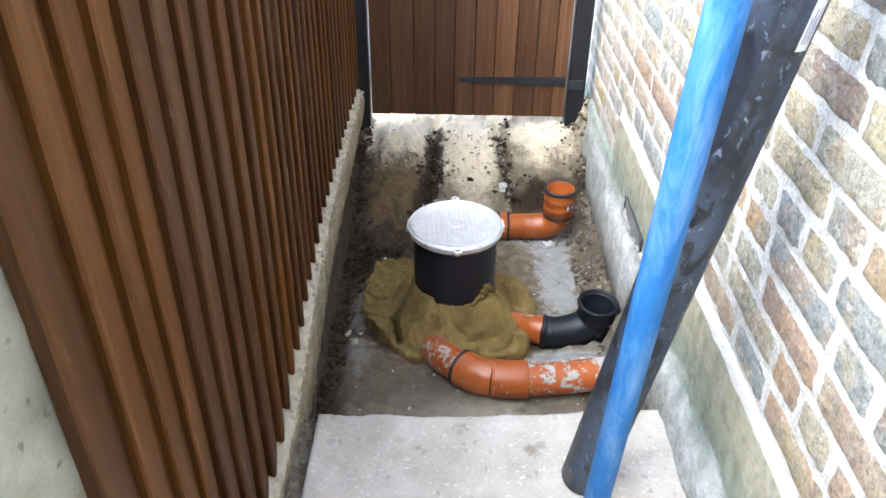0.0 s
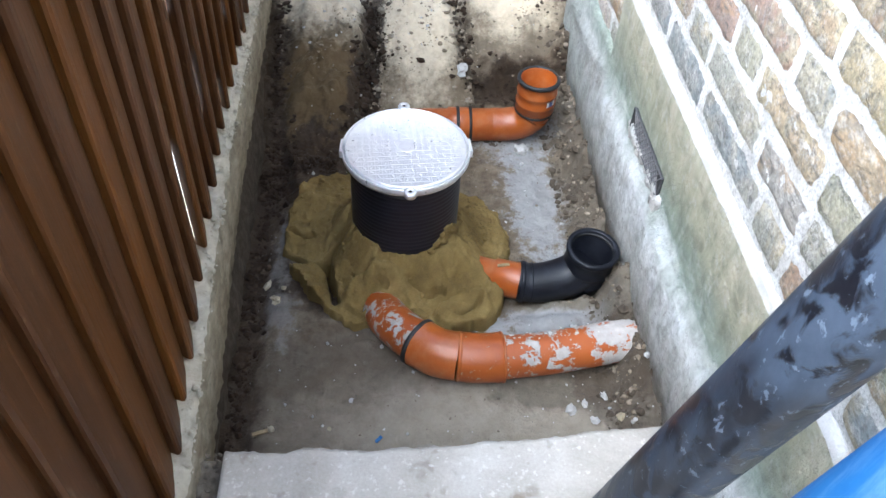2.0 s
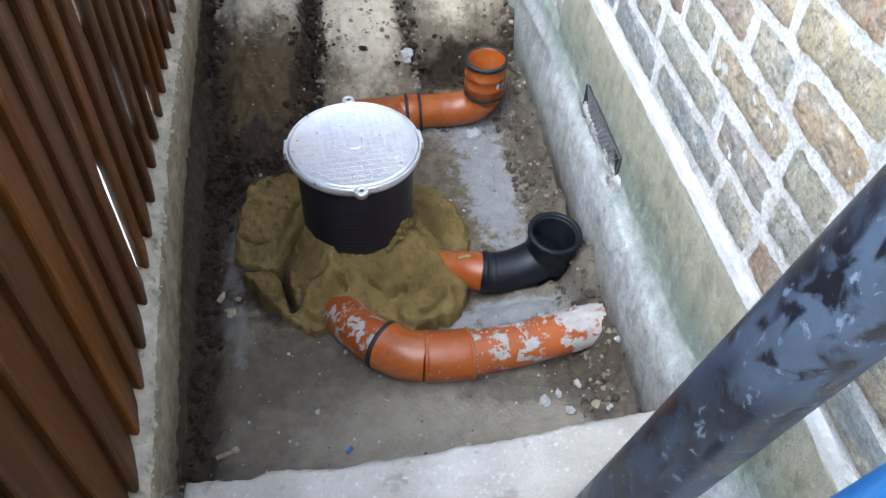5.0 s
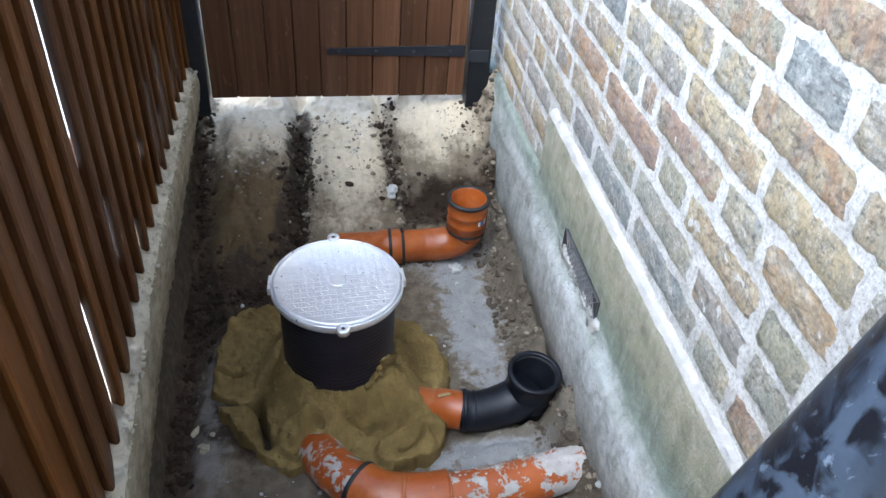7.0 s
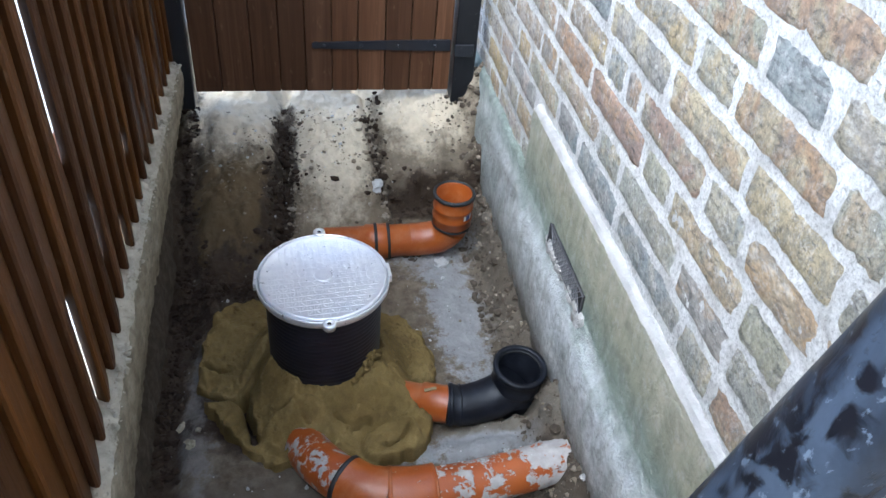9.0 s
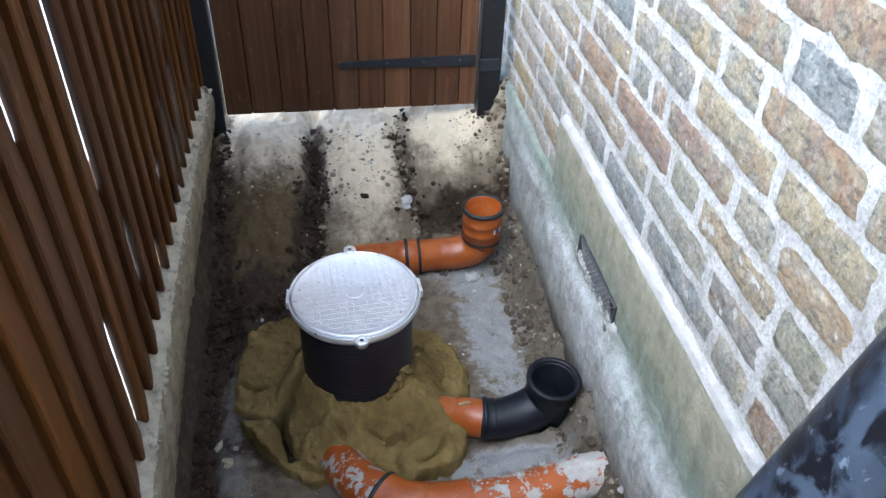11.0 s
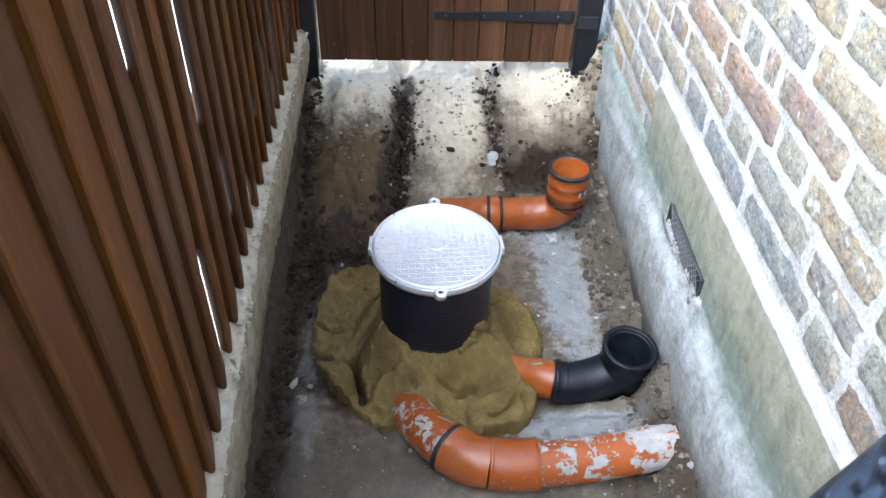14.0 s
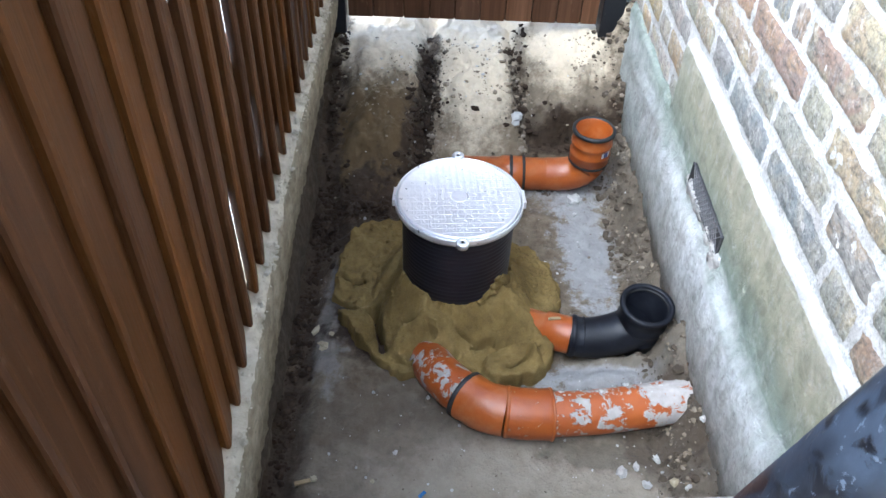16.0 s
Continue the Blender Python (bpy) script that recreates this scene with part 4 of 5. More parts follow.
for lo, hi in (((VX - 0.002, 1.578, 0.493), (VX + 0.002, 1.862, 0.495)), ((VX - 0.002, 1.578, 0.435), (VX + 0.002, 1.862, 0.437)), ((VX - 0.002, 1.577, 0.435), (VX + 0.002, 1.580, 0.495)), ((VX - 0.002, 1.860, 0.435), (VX + 0.002, 1.863, 0.495))):
    box(bm, lo, hi, 0.0006)
part("frame", bm, VENT_BLACK, vent)
bm = bmesh.new()
for k in range(-1, 17):
    for s in (-1, 1):
        y0, z0, lean = 1.590 + k * 0.0170, 0.4375, s * 0.0235
        if min(y0 - lean, y0 + lean) < 1.580 or max(y0 - lean, y0 + lean) > 1.860:
            continue
        tube(bm, [(VX - 0.0008 + 0.0006 * s, y0 - lean, z0), (VX - 0.0008 + 0.0006 * s, y0 + lean, z0 + 0.055)], [0.0013, 0.0013], 6)
part("mesh_grille", bm, VENT_MESH, vent, "galvanised expanded mesh")
bm = bmesh.new()
rm = random.Random(12)
for k in range(36):
    y = rm.uniform(1.53, 1.87)
    z = 0.432 + rm.gauss(0, 0.008) - (0.02 if y < 1.60 else 0)
    lump(bm, (VX + 0.006, y, z), rm.uniform(0.012, 0.026), 0.8, 2, 0.8, rm)
for v in bm.verts:
    v.co.x = VX + 0.004 + (v.co.x - VX - 0.006) * 0.35
tagged(part("mortar_patch", bm, PALE_MORTAR, vent, "broken white mortar", True), kind="stuff")

# ---- inspection chamber ----
CX, CY, LZ = 0.241, 1.812, 0.398
chamber = empty("inspection_chamber", "black plastic inspection chamber with round galvanised lid", "inspection chamber")
bm = bmesh.new()
prof = [(0.120, -0.05)]
z = -0.04
while z < 0.340:
    prof += [(0.1471, z), (0.1478, z + 0.002), (0.1478, z + 0.009), (0.1471, z + 0.011)]
    z += 0.0135
prof += [(0.1455, 0.352), (0.150, 0.357), (0.153, 0.370)]
lathe(bm, prof, (CX, CY, 0), 72)
part("shaft", bm, CHAMBER_BLACK, chamber, "ribbed black plastic shaft", True)
bm = bmesh.new()
lathe(bm, [(0.150, LZ - 0.030), (0.163, LZ - 0.027), (0.1675, LZ - 0.018), (0.1680, LZ - 0.006), (0.1670, LZ - 0.002), (0.1648, LZ - 0.002), (0.1642, LZ - 0.016), (0.150, LZ - 0.017)], (CX, CY, 0), 96, True)
part("frame_ring", bm, STEEL, chamber, "", True)
lid_r = 0.1592
bm = bmesh.new()
lathe(bm, [(0.0005, LZ - 0.012), (lid_r, LZ - 0.012), (lid_r, LZ - 0.001), (lid_r - 0.002, LZ + 0.0005), (lid_r - 0.006, LZ + 0.0005), (lid_r - 0.008, LZ - 0.0012), (0.0005, LZ - 0.0012)], (CX, CY, 0), 96)
lid = part("lid", bm, STEEL, chamber, "silver chequered lid", True)
bm = bmesh.new()
ang = 0.08
step = 0.0172
turn = Matrix.Translation((CX, CY, LZ - 0.0012)) @ Matrix.Rotation(ang, 4, "Z")
for a in range(-9, 10):
    u = a * step
    reach = math.sqrt(max((lid_r - 0.011) ** 2 - u * u, 0))
    if reach > 0.02:
        box(bm, (u - 0.0009, -reach, 0), (u + 0.0009, reach, 0.0006), 0, turn)
        box(bm, (-reach, u - 0.0009, 0), (reach, u + 0.0009, 0.0006), 0, turn)
    for b in range(-9, 10):
        cu, cv = u + step / 2, (b + 0.5) * step
        if math.hypot(cu, cv) < lid_r - 0.020:
            m = turn @ Matrix.Translation((cu, cv, 0)) @ Matrix.Rotation(math.pi / 4 * (1 if (a + b) % 2 else -1), 4, "Z")
            box(bm, (-0.0045, -0.0011, 0), (0.0045, 0.0011, 0.0011), 0, m)
part("tread_pattern", bm, STEEL, lid)
bm = bmesh.new()
lathe(bm, [(0.0005, LZ + 0.0010), (0.021, LZ + 0.0010), (0.0235, LZ - 0.0012)], (CX, CY, 0), 40)
part("centre_boss", bm, STEEL, lid)
for k, (a, w) in enumerate(((math.pi / 2 + 0.02, 0.0), (-math.pi / 2 + 0.04, 0.0))):
    c = Vector((CX + 0.1745 * math.cos(a), CY + 0.1745 * math.sin(a), 0))
    bm = bmesh.new()
    lathe(bm, [(0.0045, LZ - 0.014), (0.0155, LZ - 0.014), (0.0165, LZ - 0.001), (0.0145, LZ + 0.0025), (0.006, LZ + 0.0025), (0.0045, LZ - 0.001)], c, 28, True)
    part("screw_lug", bm, STEEL, lid, "", True)
    bm = bmesh.new()
    lathe(bm, [(0.0002, LZ + 0.0002), (0.0050, LZ + 0.0002), (0.0052, LZ - 0.006)], c, 16)
    part("screw", bm, RUBBER, lid)
for a in (math.pi * 0.985, 0.08):
    bm = bmesh.new()
    m = Matrix.Translation((CX, CY, 0)) @ Matrix.Rotation(a, 4, "Z")
    box(bm, (0.164, -0.026, LZ - 0.026), (0.1725, 0.026, LZ - 0.003), 0.002, m)
    part("side_clip", bm, STEEL, chamber)

# ---- sand packed round the chamber ----
def sand_edge(a):
    """Reach of the sand from the chamber's middle in the direction a."""
    tab = [(-180, 0.355), (-150, 0.325), (-135, 0.315), (-115, 0.325), (-100, 0.27), (-90, 0.285), (-70, 0.35), (-55, 0.375), (-42, 0.365), (-35, 0.33), (-29, 0.275), (-24, 0.265), (-18, 0.30), (0, 0.315), (12, 0.32), (35, 0.325), (55, 0.29), (80, 0.25), (105, 0.30), (128, 0.385), (145, 0.395), (165, 0.36), (180, 0.355)]
    return lerp_table(tab, math.degrees(a)) + 0.022 * noise.noise(Vector((math.cos(a) * 5, math.sin(a) * 5, 2))) + 0.010 * noise.noise(Vector((math.cos(a) * 17, math.sin(a) * 17, 5)))


# cracks in the sand: width, depth and line
CRACKS = (
    (0.0085, 1.0, ((-0.11, 1.775), (-0.04, 1.745), (0.0, 1.748), (0.028, 1.70), (0.036, 1.66), (0.05, 1.60))),
    (0.0070, 0.8, ((0.0, 1.748), (0.045, 1.765))),
    (0.0050, 0.25, ((-0.10, 1.86), (-0.05, 1.83), (-0.02, 1.84))),
    (0.0045, 0.20, ((0.12, 1.56), (0.16, 1.60))),
    (0.0045, 0.20, ((0.385, 1.535), (0.42, 1.545), (0.445, 1.575))),
    (0.0045, 0.18, ((0.10, 1.655), (0.15, 1.648), (0.19, 1.615))),
    (0.0045, 0.18, ((0.44, 1.79), (0.475, 1.775))),
    (0.0050, 0.22, ((0.25, 1.625), (0.30, 1.605), (0.345, 1.615))),
)


def crack_depth(x, y):
    deep = 0.0
    for width, depth, line in CRACKS:
        best = 9.0
        for (ax, ay), (bx, by) in zip(line, line[1:]):
            t = min(max(((x - ax) * (bx - ax) + (y - ay) * (by - ay)) / ((bx - ax) ** 2 + (by - ay) ** 2), 0), 1)
            best = min(best, math.hypot(x - ax - t * (bx - ax), y - ay - t * (by - ay)))
        if best < 0.06:
            best += 0.008 * noise.noise(Vector((x * 30, y * 30, 0)))
            deep = max(deep, depth * math.exp(-(max(best, 0) / width) ** 3))
    return deep


def lobe(x, y, cx, cy, rx, ry):
    q = math.hypot((x - cx) / rx, (y - cy) / ry) + 0.12 * fbm(x, y, 2.0, 14.0)
    return 1 - smooth_step(0.80, 1.0, q)


def sand_z(x, y, u):
    r = math.hypot(x - CX, y - CY)
    h = 0.118 * (1 - smooth_step(0.128, 0.245, r)) + 0.030
    # thicker slabs of sand that slid outwards
    h += 0.022 * lobe(x, y, -0.02, 1.93, 0.13, 0.16) + 0.032 * lobe(x, y, -0.045, 1.665, 0.075, 0.070) + 0.020 * lobe(x, y, 0.10, 1.68, 0.075, 0.10)
    h += 0.026 * lobe(x, y, 0.40, 1.545, 0.085, 0.060) + 0.020 * lobe(x, y, 0.47, 1.84, 0.085, 0.15) + 0.020 * lobe(x, y, 0.16, 1.60, 0.10, 0.06)
    h += 0.03 * math.exp(-(((x - CX - 0.12) / 0.07) ** 2 + ((y - CY + 0.12) / 0.06) ** 2))
    h += 0.085 * math.exp(-(((x - 0.430) / 0.052) ** 2 + ((y - 1.675) / 0.075) ** 2))
    h += 0.055 * math.exp(-(((x - 0.480) / 0.042) ** 2 + ((y - 1.595) / 0.040) ** 2))
    h += (0.004 * abs(fbm(x, y, 6.0, 40.0)) + 0.013 * fbm(x, y, 1.0, 8.0) + 0.0065 * fbm(x, y, 4.0, 24.0) + 0.0035 * fbm(x, y, 4.0, 70.0))
    h = max(h, 0.018) * (1 - smooth_step(0.965, 1.0, u) * 0.98)
    h -= 0.13 * crack_depth(x, y) * (1 if r > 0.17 else 0) + 0.06 * math.exp(-(((x - 0.018) / 0.015) ** 2 + ((y - 1.735) / 0.024) ** 2) ** 2)
    return max(floor_z(x, y), -0.02) + max(h, -0.085) - 0.004


bm = bmesh.new()
NA, NR = 420, 100
rings = []
for j in range(NR + 1):
    u = j / NR
    ring = []
    for i in range(NA):
        a = -math.pi + 2 * math.pi * i / NA
        r = 0.135 + (sand_edge(a) - 0.135) * u
        x, y = CX + r * math.cos(a), CY + r * math.sin(a)
        ring.append(bm.verts.new((x, y, sand_z(x, y, u) - (0.02 if j == NR else 0))))
    rings.append(ring)
for r0, r1 in zip(rings, rings[1:]):
    for i in range(NA):
        k = (i + 1) % NA
        bm.faces.new((r0[i], r0[k], r1[k], r1[i]))
solo("sand_mound", bm, SAND, "damp yellow-brown sand packed round the chamber, cracked", "sand", smooth=True)
bm = bmesh.new()
rs = random.Random(21)
for k in range(170):
    a = rs.uniform(-1.15, -0.35)
    lump(bm, (CX + 0.144 * math.cos(a), CY + 0.144 * math.sin(a), 0.125 + rs.uniform(0, 0.085) * (1 - abs(a + 0.7) / 0.5)), rs.uniform(0.006, 0.017), 0.9, 1, 0.6, rs)
for k in range(120):
    a, u = rs.uniform(-math.pi, math.pi), rs.uniform(0.25, 0.97)
    rr_ = 0.135 + (sand_edge(a) - 0.135) * u
    x, y = CX + rr_ * math.cos(a), CY + rr_ * math.sin(a)
    lump(bm, (x, y, sand_z(x, y, u)), rs.uniform(0.002, 0.008), 0.8, 1, 0.6, rs)
solo("sand_clump", bm, SAND, "damp sand clinging to the black chamber and crumbled on the mound", "sand", "stuff", smooth=True)


# ---- drain pipes ----
def ring_band(name, c, d, r, w, mat, parent, label=""):
    d = Vector(d).normalized()
    bm = bmesh.new()
    q = [Vector(c) + d * (w * k) for k in (-0.5, -0.35, 0.35, 0.5)]
    tube(bm, q, [r - 0.004, r, r, r - 0.004], 44)
    return part(name, bm, mat, parent, label, True)


def upright_socket(c, z0, z1, r_in, r_out, prof, mat, parent, label):
    bm = bmesh.new()
    lathe(bm, prof + [(r_out, z1 - 0.002), (r_out - 0.003, z1), (r_in + 0.003, z1), (r_in, z1 - 0.003), (r_in, z0), (r_in * 0.85, z0 - 0.03), (0.001, z0 - 0.032)], (c[0], c[1], 0), 56)
    return part("socket", bm, mat, parent, label, True)


big = empty("drain_bend", "orange plastic drain bend splashed with dried mortar", "drain pipe", "drain pipes")
bm = bmesh.new()
p1 = arc([(0.165, 1.62, -0.010), (0.195, 1.535, 0.030), (0.236, 1.468, 0.055), (0.268, 1.436, 0.061)], 8)
tube(bm, p1, [0.056] * len(p1), 44)
part("spigot", bm, ORANGE_SPLASH, big, "", True)
ring_band("seal_ring", (0.270, 1.434, 0.061), (0.75, -0.66, 0), 0.0655, 0.014, RUBBER, big, "black rubber seal")
bm = bmesh.new()
p2 = arc([(0.272, 1.432, 0.061), (0.318, 1.400, 0.062), (0.372, 1.386, 0.062)], 8)
tube(bm, p2, [0.0635, 0.0640] + [0.0625] * (len(p2) - 3) + [0.0625], 44)
part("bend", bm, ORANGE, big, "", True)
ring_band("collar", (0.3735, 1.386, 0.062), (1, -0.08, 0), 0.0648, 0.012, ORANGE, big)
bm = bmesh.new()
p3 = arc([(0.374, 1.386, 0.062), (0.42, 1.381, 0.062), (0.484, 1.382, 0.062)], 6)
tube(bm, p3, [0.0635] * (len(p3) - 2) + [0.0645, 0.0620], 44)
part("socket", bm, ORANGE_FLECKED, big, "", True)
ring_band("collar", (0.482, 1.382, 0.062), (1, 0.05, 0), 0.0660, 0.008, ORANGE, big)
bm = bmesh.new()
p4 = arc([(0.484, 1.382, 0.061), (0.60, 1.394, 0.061), (0.72, 1.415, 0.062), (0.90, 1.452, 0.063)], 14)
for ring in tube(bm, p4, [0.0555] * len(p4), 48):
    for v in ring:
        k = smooth_step(0.70, 0.86, v.co.x) * 0.010
        v.co.z += k * fbm(v.co.x, v.co.y, v.co.z, 22.0)
        v.co.y += k * fbm(v.co.y, v.co.x, v.co.z, 22.0)
part("pipe", bm, ORANGE_CRUST, big, "orange pipe crusted with grey mortar towards the wall", True)

mid = empty("drain_elbow", "black plastic drain elbow with open upright socket on an orange stub", "drain elbow", "drain pipes")
bm = bmesh.new()
tube(bm, [(0.39, 1.695, 0.058), (0.485, 1.664, 0.058), (0.490, 1.662, 0.058), (0.560, 1.642, 0.058)], [0.046, 0.046, 0.0515, 0.0515], 44)
part("orange_stub", bm, ORANGE, mid, "orange pipe stub half buried in sand", True)
bm = bmesh.new()
p = arc([(0.556, 1.643, 0.058), (0.600, 1.637, 0.057), (0.645, 1.640, 0.060), (0.690, 1.647, 0.070), (0.724, 1.653, 0.088), (0.738, 1.655, 0.108)], 8)
tube(bm, p, [0.0560] * 4 + [0.0545 + 0.0075 * k / (len(p) - 5) for k in range(len(p) - 4)], 44)
part("elbow", bm, BLACK_PLASTIC, mid, "", True)
ring_band("collar", (0.566, 1.6415, 0.0577), (1, -0.12, 0), 0.0590, 0.013, BLACK_PLASTIC, mid)
ring_band("collar", (0.590, 1.639, 0.0565), (1, -0.08, 0), 0.0572, 0.006, BLACK_PLASTIC, mid)
socket = upright_socket((0.0, 0.0), -0.010, 0.108, 0.0590, 0.0725, [(0.045, -0.075), (0.0600, -0.055), (0.0620, -0.012), (0.0650, -0.008), (0.0650, 0.004), (0.0625, 0.008), (0.0625, 0.030), (0.0665, 0.036), (0.0680, 0.046), (0.0665, 0.050), (0.0675, 0.086), (0.0705, 0.092), (0.0725, 0.096)], BLACK_PLASTIC, mid, "open black push-fit socket")
socket.matrix_basis = pose(0.742, 1.660, 0.076, 4, 3, 0)
bm = bmesh.new()
lathe(bm, [(0.0580, 0.090), (0.0600, 0.086), (0.0625, 0.088), (0.0620, 0.098), (0.0585, 0.099)], (0, 0, 0), 56, True)
part("seal_ring", bm, RUBBER, mid, "black rubber seal", True).matrix_basis = socket.matrix_basis

far = empty("drain_elbow", "orange plastic drain elbow with open upright socket beside the wall", "drain elbow", "drain pipes")
bm = bmesh.new()
tube(bm, [(0.26, 2.372, 0.040), (0.395, 2.366, 0.046), (0.40, 2.366, 0.046), (0.475, 2.362, 0.049), (0.48, 2.362, 0.049), (0.60, 2.358, 0.055)], [0.055, 0.055, 0.060, 0.060, 0.0555, 0.0555], 40)
part("pipe", bm, ORANGE, far, "", True)
for x in (0.432, 0.474):
    ring_band("seal_ring", (x, 2.364, 0.048), (1, -0.03, 0.04), 0.0635, 0.011, RUBBER, far, "black rubber seal")
bm = bmesh.new()
p = arc([(0.55, 2.360, 0.053), (0.60, 2.358, 0.056), (0.648, 2.354, 0.070), (0.680, 2.350, 0.105), (0.686, 2.349, 0.135)], 8)
tube(bm, p, [0.0565] * len(p), 40)
part("elbow", bm, ORANGE, far, "", True)
ring_band("seal_ring", (0.682, 2.349, 0.128), (0.06, 0, 1), 0.0650, 0.010, RUBBER, far)
upright_socket((0.684, 2.349), 0.14, 0.252, 0.0575, 0.0655, [(0.056, 0.128), (0.0650, 0.134), (0.0650, 0.160), (0.0668, 0.163), (0.0668, 0.168), (0.0640, 0.172), (0.0640, 0.196), (0.0668, 0.200), (0.0668, 0.206), (0.0640, 0.210), (0.0650, 0.235)], ORANGE, far, "ribbed orange socket")
bm = bmesh.new()
lathe(bm, [(0.0575, 0.246), (0.0600, 0.2535), (0.0660, 0.2545), (0.0700, 0.250), (0.0700, 0.243), (0.0655, 0.240)], (0.684, 2.349, 0), 56, True)
part("rim_seal", bm, RUBBER, far, "black rubber rim seal", True)
bm = bmesh.new()
for a0, a1, z0, z1 in ((-1.15, -0.62, 0.174, 0.193),):
    n = 8
    lo = [bm.verts.new((0.684 + 0.0650 * math.cos(a0 + (a1 - a0) * k / n), 2.349 + 0.0650 * math.sin(a0 + (a1 - a0) * k / n), z0)) for k in range(n + 1)]
    hi = [bm.verts.new((v.co.x, v.co.y, z1)) for v in lo]
    for k in range(n):
        bm.faces.new((lo[k], lo[k + 1], hi[k + 1], hi[k])).material_index = 1 if 2 <= k <= 5 else 0
sticker = part("sticker", bm, [WHITE_LABEL, LABEL_INK], far, "small white and blue sticker")

# ---- leaning pipes ----
def straight_pipe(bm, base, lean, length, r, wall_t, seg=56):
    d = Vector((lean[0], lean[1], 1)).normalized()
    b = Vector(base)
    n = 40
    out = tube(bm, [b + d * length * k / n for k in range(n + 1)], [r] * (n + 1), seg, False)
    inn = tube(bm, [b + d * length * k / n for k in range(n + 1)], [r - wall_t] * (n + 1), seg, False)
    for o, i in ((out[0], inn[0]), (out[-1], inn[-1])):
        for j in range(seg):
            bm.faces.new((o[j], o[(j + 1) % seg], i[(j + 1) % seg], i[j]))


bp = empty("soil_pipe", "long weathered black plastic pipe leaning against the wall", "pipe")
bm = bmesh.new()
straight_pipe(bm, (0.5755, 0.8145, 0.262), (0.111, -0.131), 2.75, 0.0575, 0.004)
part("tube", bm, BLACK_PIPE, bp, "", True)
d = Vector((0.111, -0.131, 1)).normalized()
bm = bmesh.new()
side = d.cross(Vector((-0.3, -1.0, 0))).normalized()
nrm = side.cross(d).normalized()
cc = Vector((0.5755, 0.8145, 0.262))
def pipe_patch(bm, h0, h1, a0, a1, r, mi=0, n=8):
    lo, hi = [], []
    for k in range(n + 1):
        a = a0 + (a1 - a0) * k / n
        o = (nrm * math.cos(a) + side * math.sin(a)) * r
        lo.append(bm.verts.new(cc + d * h0 + o))
        hi.append(bm.verts.new(cc + d * h1 + o))
    for k in range(n):
        bm.faces.new((lo[k], lo[k + 1], hi[k + 1], hi[k])).material_index = mi


LABEL_A, LABEL_H = 0.62, 1.215
pipe_patch(bm, LABEL_H, LABEL_H + 0.16, LABEL_A, LABEL_A + 0.42, 0.0580)
for k in range(4):
    pipe_patch(bm, LABEL_H + 0.012, LABEL_H + 0.055 + 0.012 * (k % 2), LABEL_A + 0.08 + 0.075 * k, LABEL_A + 0.11 + 0.075 * k, 0.0583, 1, 2)
part("paper_label", bm, [WHITE_LABEL, LABEL_INK], bp, "white printed paper label")

wp = empty("water_pipe", "long scuffed blue plastic water pipe propped upright on the slab", "pipe")
bm = bmesh.new()
straight_pipe(bm, (0.550, 0.612, 0.256), (0.0012, -0.1418), 2.6, 0.0275, 0.004, 44)
part("tube", bm, BLUE, wp, "", True)

# ---- loose stones, clods and rubble ----
STONES = ((-0.117, 1.625, 0.020, 0), (-0.098, 1.665, 0.011, 0), (0.452, 2.590, 0.030, 1), (0.648, 2.278, 0.030, 1), (0.640, 2.208, 0.008, 1), (0.734, 1.924, 0.008, 1), (0.582, 1.464, 0.007, 1), (0.651, 1.262, 0.017, 1), (0.690, 1.275, 0.012, 1), (0.745, 1.302, 0.012, 1), (0.706, 1.224, 0.014, 1), (0.827, 1.32, 0.012, 1), (0.762, 1.215, 0.010, 0), (-0.127, 1.214, 0.009, 0), (-0.09, 1.219, 0.010, 0), (0.10, 1.30, 0.006, 1), (0.05, 1.22, 0.006, 0), (0.24, 1.20, 0.005, 1), (0.446, 1.165, 0.007, 1), (-0.15, 1.70, 0.016, 0))
rst = random.Random(31)
for x, y, r, w in STONES:
    bm = bmesh.new()
    r *= 0.78
    lump(bm, (x, y, floor_z(x, y) + r * 0.40), r, 0.8, 2, 0.8, rst)
    solo("stone", bm, PALE_MORTAR if w else STONE, "small white lump of mortar on the trench floor" if w else "small yellow-buff stone on the trench floor", "stone", group="loose stones")


def scatter(name, n, region, r0, r1, mat, label, category, seed_, lift=0.3, fz=floor_z, keep=None):
    rr = random.Random(seed_)
    bm = bmesh.new()
    k = 0
    verts, faces = [], []
    base = bmesh.new()
    bmesh.ops.create_icosphere(base, subdivisions=1, radius=1.0)
    bv = [v.co.copy() for v in base.verts]
    bf = [[v.index for v in f.verts] for f in base.faces]
    base.free()
    while k < n:
        x, y = rr.uniform(*region[0]), rr.uniform(*region[1])
        if keep and rr.random() > keep(x, y):
            continue
        r = r0 + (r1 - r0) * rr.random() ** 4
        z = fz(x, y) + r * lift
        o, q = len(verts), rr.random() * 50
        sx, sy, a, sq = rr.uniform(0.7, 1.3), rr.uniform(0.7, 1.3), rr.random() * 6.3, rr.uniform(0.5, 0.9)
        for v in bv:
            f = 1 + 0.6 * noise.noise(v * 1.5 + Vector((q, q, q)))
            px, py = v.x * sx * f, v.y * sy * f
            verts.append((x + r * (px * math.cos(a) - py * math.sin(a)), y + r * (px * math.sin(a) + py * math.cos(a)), z + r * v.z * sq * f))
        faces += [[o + i for i in f] for f in bf]
        k += 1
    bm.free()
    me = bpy.data.meshes.new(name)
    me.from_pydata(verts, [], faces)
    me.materials.append(mat)
    return tagged(new(name, me), label, category, "", "stuff")


